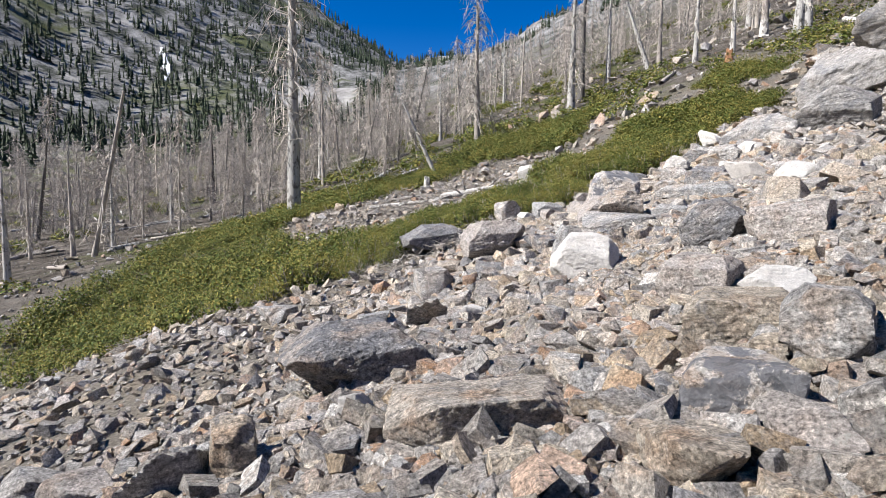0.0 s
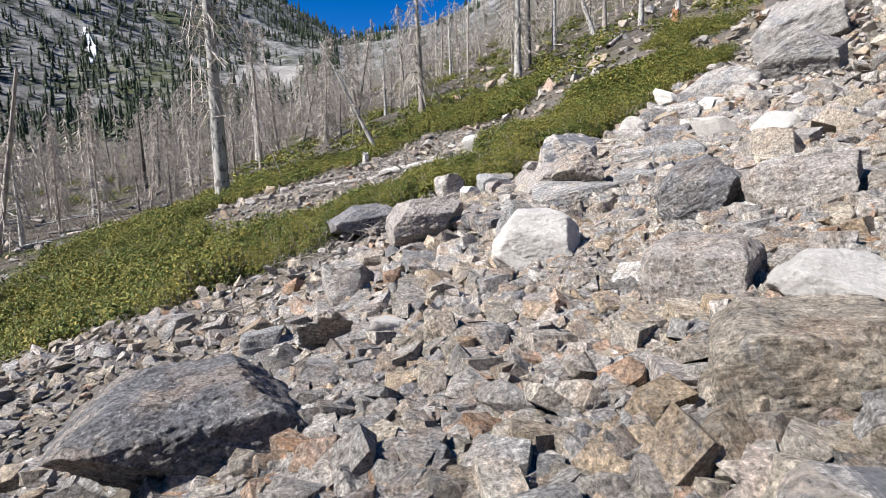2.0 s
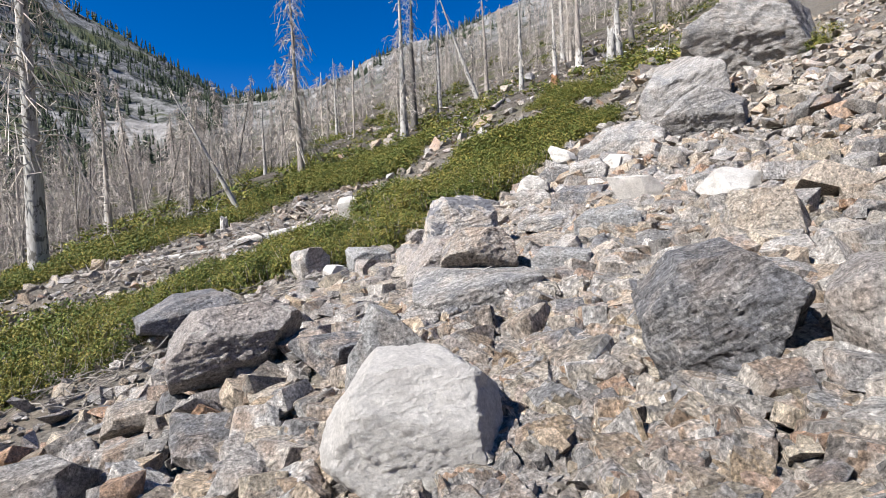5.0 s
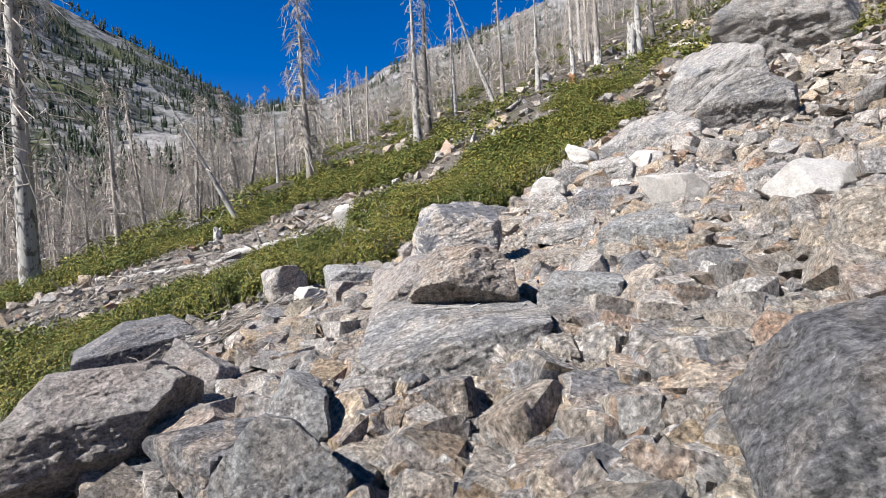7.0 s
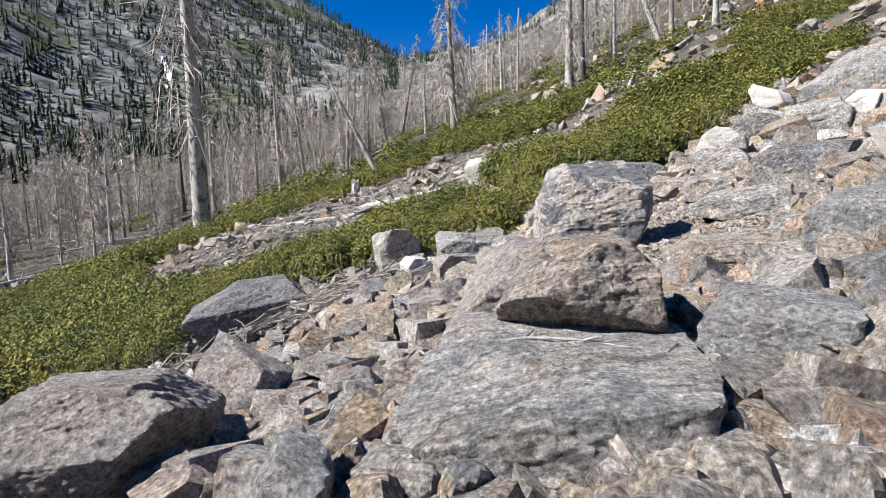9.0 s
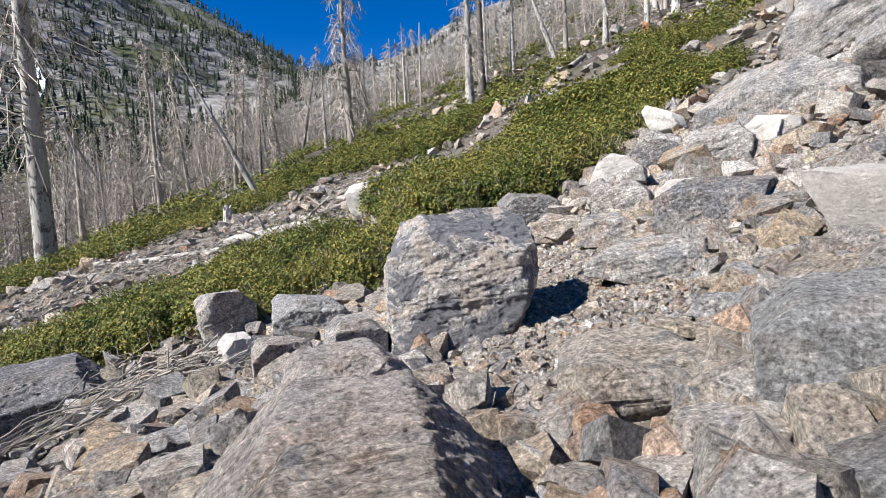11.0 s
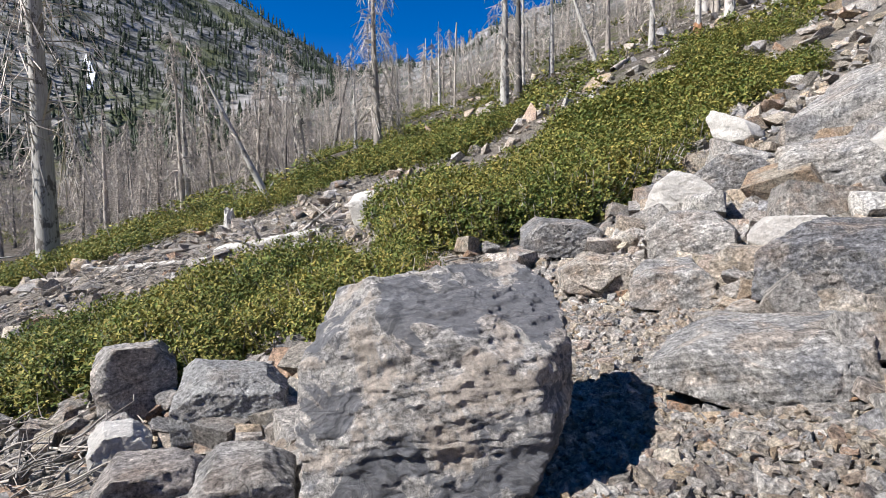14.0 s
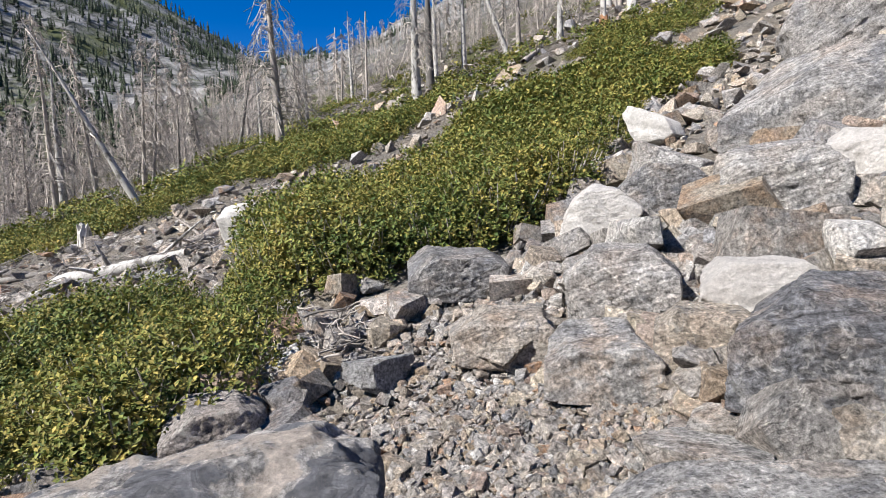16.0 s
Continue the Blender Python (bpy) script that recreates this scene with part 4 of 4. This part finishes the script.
    # live conifers on the far mountain
    pines = []
    for k in range(5):
        g = np.random.default_rng(990 + k)
        pc = [tube([(0, 0, -1), (0, 0, 13)], (0.25, 0.05), 4)]
        vs, fs = [], []
        tiers = 6
        for i in range(tiers):
            h0 = 1.5 + 11.5 * i / tiers
            rr = (2.3 - 2.0 * i / tiers) * g.uniform(0.75, 1.2)
            m = 6
            th = np.linspace(0, 2 * np.pi, m, endpoint=False) + g.uniform(0, 1)
            rad = rr * g.uniform(0.6, 1.15, m)
            low = np.stack([np.cos(th) * rad, np.sin(th) * rad, h0 - 0.4 + g.uniform(-0.4, 0.3, m)], -1)
            top = np.array([[0, 0, h0 + 2.3]])
            b = len(vs) and sum(len(q) for q in vs)
            vs.append(np.vstack([low, top]))
            j = np.arange(m)
            fs.append(np.stack([j, (j + 1) % m, np.full(m, m), np.full(m, m)], -1) + b)
        pines.append((np.vstack(vs), np.vstack(fs)[:, :3]))
    n = 14500
    r, a = 190 + 530 * rng.uniform(0, 1, n) ** 0.75, np.radians(rng.uniform(-75, 40, n))
    x, y = 3 + r * np.sin(a), 8 + r * np.cos(a)
    keep = (waves(x, y, 70, 31) + 0.7 * waves(x, y, 25, 32) + (r - 430) / 700 + 1.5 * np.clip(-a - 0.35, 0, 0.6) > np.where(a > -0.1, 0.5, -0.4)) & (r < 715) & (np.hypot((x + 74.8) / 24, (y - 337) / 58) > 0.9)
    x, y = x[keep], y[keep]
    s = rng.uniform(0.25, 0.85, len(x)) * rng.uniform(0.75, 1.0, len(x))
    v, f = scattered(pines, np.stack([x, y, ground_z(x, y)], -1), rng.uniform(0, 6.28, len(x)), np.stack([s, s, s * rng.uniform(0.85, 1.2, len(x))], -1))
    tagged(new("far_conifers", mesh_of("far_conifers", v, f, NEEDLE)), "dark green conifers dotting the far mountainside", "trees", kind="stuff")


forest()

# ---- the talus of loose stones ----


def hull(rng, flat, count=13, even=0.92):
    bm = bmesh.new()
    for p in rng.normal(size=(count, 3)):
        p = p / np.linalg.norm(p) ** even
        bm.verts.new(p * np.array([1, 0.75, flat]) * 0.5)
    bmesh.ops.convex_hull(bm, input=bm.verts)
    for v in [v for v in bm.verts if not v.link_faces]:
        bm.verts.remove(v)
    bm.verts.index_update()
    v = np.array([v.co for v in bm.verts])
    f = np.array([[w.index for w in g.verts] for g in bm.faces])
    bm.free()
    return v, f


def block(rng, flat):
    """A broken plate: eight jittered corners with some knocked off."""
    pts = []
    for i in (-1, 1):
        for j in (-1, 1):
            for k in (-1, 1):
                p = np.array([i, j * 0.72, k * flat]) * (1 + rng.normal(scale=0.16, size=3))
                if rng.uniform() < 0.35:
                    pts += [p * np.array([0.55, 1, 1]), p * np.array([1, 0.5, 0.85])]
                else:
                    pts.append(p)
    bm = bmesh.new()
    for p in pts:
        bm.verts.new(p * 0.40)
    bmesh.ops.convex_hull(bm, input=bm.verts)
    for v in [v for v in bm.verts if not v.link_faces]:
        bm.verts.remove(v)
    bm.verts.index_update()
    v, f = np.array([v.co for v in bm.verts]), np.array([[w.index for w in g.verts] for g in bm.faces])
    bm.free()
    return v, f


def strew():
    rng = np.random.default_rng(21)
    n, m = 34000, 30000
    x, y = rng.uniform(-14, 26, n), rng.uniform(-3, 34, n)
    size = np.clip(0.085 / rng.uniform(0.012, 1, n) ** 0.5, 0.085, 0.36)
    along = rng.uniform(-0.5, 17.5, m)
    x = np.concatenate([x, along * 0.37 + rng.normal(scale=2.3, size=m)])
    y = np.concatenate([y, along])
    size = np.concatenate([size, np.clip(0.055 / rng.uniform(0.02, 1, m) ** 0.55, 0.055, 0.32)])
    size = np.where((y < 7.5) & (size > 0.1), 0.1 + (size - 0.1) * 0.62, size)
    p = 22000
    along = rng.uniform(1.0, 12.5, p)
    x, y = np.concatenate([x, along * 0.37 - 0.5 + rng.normal(scale=2.8, size=p)]), np.concatenate([y, along])
    size = np.concatenate([size, rng.uniform(0.05, 0.13, p)])
    gravel = lambda px, py: np.min([np.hypot(px - a, py - b) for a, b in ((5.0, 13.1), (5.35, 14.1), (5.5, 15.3), (5.7, 16.1))], axis=0) < 1.0
    size = np.where(gravel(x, y), np.minimum(size * 0.65, 0.11), size)
    g = 15000
    gy = rng.normal(14.4, 1.3, g)
    gx = 5.25 + 0.22 * (gy - 14) + rng.normal(0, 0.8, g)
    x, y, size = np.concatenate([x, gx]), np.concatenate([y, gy]), np.concatenate([size, rng.uniform(0.03, 0.085, g)])
    k = 2200
    dx, dy = rng.uniform(-6, 4.5, k), rng.uniform(20.5, 28.5, k)
    x, y, size = np.concatenate([x, dx]), np.concatenate([y, dy]), np.concatenate([size, np.clip(0.1 / rng.uniform(0.03, 1, k) ** 0.5, 0.1, 0.45)])
    k2 = 2600
    ur, ua = rng.uniform(26, 95, k2), np.radians(rng.uniform(4, 52, k2))
    x, y, size = np.concatenate([x, 3 + ur * np.sin(ua)]), np.concatenate([y, 8 + ur * np.cos(ua)]), np.concatenate([size, np.clip(0.25 / rng.uniform(0.02, 1, k2) ** 0.5, 0.25, 1.5)])
    k3 = 4200
    rx, ry = rng.uniform(6.5, 27, k3), rng.uniform(3, 25, k3)
    k4 = 1600
    vr, va = rng.uniform(17, 48, k4), np.radians(rng.uniform(-62, -18, k4))
    x, y = np.concatenate([x, rx, 3 + vr * np.sin(va)]), np.concatenate([y, ry, 8 + vr * np.cos(va)])
    size = np.concatenate([size, np.clip(0.13 / rng.uniform(0.03, 1, k3) ** 0.5, 0.13, 0.65), np.clip(0.14 / rng.uniform(0.03, 1, k4) ** 0.5, 0.14, 0.6)])
    k2 = k2 + k3 + k4
    k5 = 2600
    along = rng.uniform(0.5, 16.5, k5)
    x, y = np.concatenate([x, along * 0.37 + rng.normal(scale=2.9, size=k5)]), np.concatenate([y, along])
    plates = np.clip(0.12 / rng.uniform(0.1, 1, k5) ** 0.5, 0.12, 0.29)
    size = np.concatenate([size, np.where(gravel(x[-k5:], y[-k5:]), 0.08, plates)])
    k2 = k2 + k5
    n = n + m + p + g + k + k2
    d = np.hypot(x - 3, y - 8)
    size = size * np.where(np.arange(n) >= n - k - k2, 1, 1 + np.clip(d - 8, 0, 20) / 22)
    keep = (rng.uniform(0, 1, n) < np.clip(1.25 - d / 22, 0.12, 1)) | (np.arange(n) >= n - k - k2)
    keep &= ~in_bush(x, y)
    keep &= (y < 24 + x * 0.4) | (rng.uniform(0, 1, n) < 0.4)
    for hx, hy, hw, hd, hyaw in TAKEN:
        c, s = math.cos(hyaw), math.sin(hyaw)
        u, w = (x - hx) * c + (y - hy) * s, -(x - hx) * s + (y - hy) * c
        keep &= (u / (hw * 0.84)) ** 2 + (w / (hd * 0.84)) ** 2 > 1
    x, y, size, d = x[keep], y[keep], size[keep], d[keep]
    z = ground_z(x, y)
    flat = rng.uniform(0.45, 0.95, len(x))
    templates = [hull(np.random.default_rng(300 + k), (0.5, 0.7, 0.85)[k % 3], 9) for k in range(42)]
    rounder = [block(np.random.default_rng(400 + k), (0.22, 0.36, 0.52, 0.7)[k % 4]) if k % 4 else hull(np.random.default_rng(400 + k), 0.6, 15, 0.8) for k in range(60)]
    spin = rng.uniform(0, 6.28, len(x))
    tilt = rng.normal(scale=0.36, size=(len(x), 3))
    pick = np.argsort(np.where(size > 0.19, np.hypot(x - 2.8, (y - 8.5) * 0.6), 99))[:300]
    loose = np.zeros(len(x), bool)
    loose[pick] = True
    rest = ~loose
    pts = np.stack([x, y, z + size * np.where((size > 0.12) & (d < 12), rng.uniform(0.12, 0.44, len(x)), rng.uniform(0.08, 0.3, len(x)))], -1)
    sc = np.stack([size * 1.25, size * 1.25, size * 1.15], -1)
    close = rest & (size > 0.095) & (np.abs(x - 0.37 * y) < 5.5) & (y < 19)
    rest &= ~close
    v, f = joined([scattered(templates, pts[rest], spin[rest], sc[rest], tilt[rest]), scattered(rounder, pts[close], spin[close], sc[close], tilt[close])])
    tagged(new("talus", mesh_of("talus", v, f, ROCK)), "loose angular grey and tan broken stones covering the slope", "stones", kind="stuff")
    shapes = []
    for k in range(24):
        v, f = stone_points(7, (0.28, 0.225, 0.175), np.random.default_rng(500 + k), 0.02, 10, 0.04, 0.7)
        me = mesh_of("stone", v, f, ROCK, True)
        me.set_sharp_from_angle(angle=radians(16))
        shapes.append(me)
    for k, i in enumerate(pick):
        ob = new("stone", shapes[k % 24])
        s = size[i] * 1.15 / 0.28
        ob.matrix_world = Matrix.LocRotScale((x[i], y[i], z[i] + s * 0.045), Euler((tilt[i][0], tilt[i][1], spin[i])), (s, s, s * (0.7 + 0.6 * flat[i])))
        tagged(ob, "angular broken stone lying loose on the talus", "rock", "loose stones of the talus")


strew()

# ---- dead wood on the ground ----


def fallen_log(x0, y0, x1, y1, r, mat, label="bleached fallen log lying on the stony ground"):
    rng = np.random.default_rng(int(abs(x0 * 31 + y1 * 17)))
    t = np.linspace(0, 1, 10)
    x, y = x0 + (x1 - x0) * t + rng.normal(scale=0.03, size=10), y0 + (y1 - y0) * t + rng.normal(scale=0.03, size=10)
    z = ground_z(x, y)
    z = z[0] + (z[-1] - z[0]) * t + max(0, float(np.max(z - (z[0] + (z[-1] - z[0]) * t)))) * 0.6 + r * 0.6
    v, f = tube(np.stack([x, y, z], -1), r * (1 - 0.45 * t) * (1 + 0.08 * rng.normal(size=10)), 9)
    ob = thing("fallen_log", label, "log", "fallen dead logs")
    part("trunk", mesh_of("trunk", v, f, mat, True), ob)
    for k in range(4):
        i = int(rng.integers(1, 8))
        p = np.array([x[i], y[i], z[i]])
        d = rng.normal(size=3) * np.array([1, 1, 0.4]) + np.array([0, 0, 0.5])
        d = d / np.linalg.norm(d) * r * rng.uniform(3, 7)
        v, f = tube([p, p + d * 0.6, p + d + np.array([0, 0, -0.02])], (r * 0.25, r * 0.18, r * 0.07), 5)
        part("branch_stub", mesh_of("branch_stub", v, f, mat, True), ob)


def branch_pile(x, y, reach, n, seed):
    """A heap of thin bleached sticks, each one bent and forked, lying on the ground."""
    rng = np.random.default_rng(seed)
    ob = thing("branch_pile", "tangle of thin bleached dead branches on the stones", "branches", "dead branches")
    ob.location = (x, y, gz(x, y))
    for _ in range(n):
        a, L = rng.uniform(0, 6.28), reach * rng.uniform(0.5, 1.3)
        c = rng.normal(size=2) * reach * 0.4
        t = np.linspace(-0.5, 0.5, 7)
        bend = np.cumsum(rng.normal(scale=0.13 * L, size=7))
        px, py = c[0] + math.cos(a) * L * t - math.sin(a) * bend, c[1] + math.sin(a) * L * t + math.cos(a) * bend
        pz = ground_z(px + x, py + y) - gz(x, y) + rng.uniform(0.05, 0.26) + np.abs(t) * rng.uniform(0, 0.25) * L
        r = rng.uniform(0.004, 0.012)
        pts = np.stack([px, py, pz], -1)
        pcs = [tube(pts, r * np.linspace(1.1, 0.45, 7), 5)]
        for k in (2, 4):
            q = pts[k] + rng.normal(size=3) * L * 0.16 + np.array([0, 0, 0.03])
            pcs.append(tube([pts[k], (pts[k] + q) / 2 + rng.normal(size=3) * 0.02, q], (r * 0.6, r * 0.5, r * 0.25), 4))
        v, f = joined(pcs)
        part("stick", mesh_of("stick", v, f, TANGLE, True), ob)


def stump(x, y, h, r, mat, label):
    """A broken trunk with a splintered top."""
    rng = np.random.default_rng(int(x * 7 + y))
    th = np.linspace(0, 2 * np.pi, 14, endpoint=False)
    rows = []
    for k, t in enumerate((0, 0.15, 0.4, 0.7, 1.0)):
        rad = r * (1.4, 1.1, 0.95, 0.88, 0.8)[k] * (1 + 0.07 * rng.normal(size=14))
        z = h * t + (rng.uniform(-0.35, 0.3, 14) * h * 0.6 if k == 4 else 0) + np.zeros(14)
        rows.append(np.stack([np.cos(th) * rad, np.sin(th) * rad, z - 0.1], -1))
    rows.append(rows[-1] * np.array([0.5, 0.5, 0.9]))
    rows.append(rows[-2] * np.array([0.05, 0.05, 0.55]))
    ob = tagged(new("stump", mesh_of("stump", np.concatenate(rows), grid_faces(7, 14, True), mat, False)), label, "stump")
    ob.location = (x, y, gz(x, y))


fallen_log(-0.1, 24.2, 2.4, 23.3, 0.17, BLEACHED, "thick bleached fallen log between the shrubs")
fallen_log(-3.5, 25.9, -0.2, 23.9, 0.10, BLEACHED)
fallen_log(1.8, 23.9, 3.1, 24.6, 0.14, SNAG)
fallen_log(-6.8, 28.0, -4.0, 25.8, 0.10, SNAG)
fallen_log(-0.9, 24.9, 0.6, 23.9, 0.06, BLEACHED)
fallen_log(-2.6, 26.6, -0.4, 25.3, 0.08, SNAG)
fallen_log(18.5, 47.5, 21.5, 52.0, 0.22, SNAG)
fallen_log(32.0, 45.0, 28.5, 37.5, 0.25, BLEACHED)
fallen_log(16.7, 60.0, 19.4, 54.5, 0.22, SNAG)
fallen_log(24.0, 40.0, 28.0, 45.0, 0.18, SNAG)
fallen_log(-4.5, 19.8, -3.3, 21.4, 0.05, BLEACHED)
log_rng = np.random.default_rng(77)
for _ in range(46):
    lr, la, ld = log_rng.uniform(30, 85), radians(log_rng.uniform(-48, -8)), log_rng.uniform(0, 3.14)
    lx, ly, ll = 3 + lr * math.sin(la), 8 + lr * math.cos(la), log_rng.uniform(2, 5)
    if not bool(in_bush(lx, ly)):
        fallen_log(lx, ly, lx + ll * math.cos(ld), ly + ll * math.sin(ld), log_rng.uniform(0.1, 0.2), SNAG if log_rng.uniform() < 0.6 else BLEACHED, "grey fallen log on the forest floor")
branch_pile(-1.6, 14.4, 0.8, 26, 1)
branch_pile(0.2, 15.3, 0.9, 30, 2)
branch_pile(1.1, 14.9, 0.8, 30, 3)
branch_pile(1.95, 15.0, 0.6, 26, 4)
branch_pile(-1.4, 23.4, 1.3, 26, 19)
branch_pile(-4.6, 25.2, 1.4, 24, 20)
branch_pile(0.2, 25.6, 1.2, 24, 21)
branch_pile(2.4, 23.4, 0.9, 18, 22)
branch_pile(-2.8, 26.6, 1.2, 20, 23)
branch_pile(4.85, 17.0, 0.42, 24, 5)
branch_pile(4.2, 16.8, 0.4, 12, 6)
branch_pile(-0.5, 24.2, 1.2, 22, 7)
branch_pile(-2.5, 24.6, 1.2, 22, 8)
branch_pile(1.1, 24.2, 1.0, 16, 9)
branch_pile(-4.0, 22.8, 1.0, 18, 10)
branch_pile(2.6, 25.4, 0.8, 12, 11)
branch_pile(-2.3, 11.1, 0.6, 16, 12)
branch_pile(-8.5, 14.2, 0.7, 14, 13)
branch_pile(9.0, 20.3, 0.5, 12, 14)
branch_pile(3.5, 27.2, 0.6, 10, 15)
branch_pile(-6.0, 12.3, 0.7, 14, 16)
branch_pile(-3.2, 20.6, 0.8, 14, 17)
branch_pile(0.8, 22.6, 0.9, 14, 18)
def lying_stick(points, r):
    """A crooked bleached stick with two side twigs."""
    p = np.array(points, float)
    pieces = [tube(p, np.linspace(r, r * 0.45, len(p)), 6)]
    for k, away in ((1, (0.05, 0.07, 0.02)), (3, (0.06, -0.05, 0.03))):
        pieces.append(tube([p[k], p[k] + np.array(away) * 0.6, p[k] + np.array(away)], (r * 0.6, r * 0.5, r * 0.25), 5))
    v, f = joined(pieces)
    tagged(new("stick", mesh_of("stick", v, f, BLEACHED, True)), "crooked bleached stick lying on a grey slab", "stick")


lying_stick([(3.02, 10.29, 1.235), (3.14, 10.31, 1.245), (3.26, 10.27, 1.25), (3.40, 10.26, 1.24), (3.58, 10.18, 1.225)], 0.012)
stump(22.2, 43.6, 1.0, 0.30, RUSTWOOD, "splintered orange-brown stump on the upper slope")
stump(31.2, 54.9, 1.7, 0.42, BLEACHED, "broken pale grey stump on the upper slope")
stump(28.5, 45.2, 3.2, 0.40, BLEACHED, "tall broken bleached trunk on the upper slope")
stump(-0.85, 27.6, 0.62, 0.17, BLEACHED, "small white weathered stump among the shrubs")


def snow_patch(bearing, r0, r1, width):
    """Old snow in a gully, draped on the mountainside."""
    t, s = np.meshgrid(np.linspace(0, 1, 24), np.linspace(-1, 1, 9), indexing="ij")
    r = r0 + (r1 - r0) * t
    half = width * (0.35 + 0.65 * np.sin(np.pi * np.clip(t, 0.03, 0.97))) * (1 + 0.3 * waves(t * 9, s * 2, 1, 3))
    a = np.radians(bearing) + (s * half + width * waves(t * 4, 0 * t, 1, 9)) / r
    x, y = 3 + r * np.sin(a), 8 + r * np.cos(a)
    v = np.stack([x, y, ground_z(x, y) + 1.2], -1).reshape(-1, 3)
    tagged(new("snow_patch", mesh_of("snow_patch", v, grid_faces(24, 9)[:, ::-1], SNOW, True)), "white patch of old snow in a mountain gully", "snow")


snow_patch(-27.6, 370, 425, 2.2)
snow_patch(-38.5, 485, 520, 4)
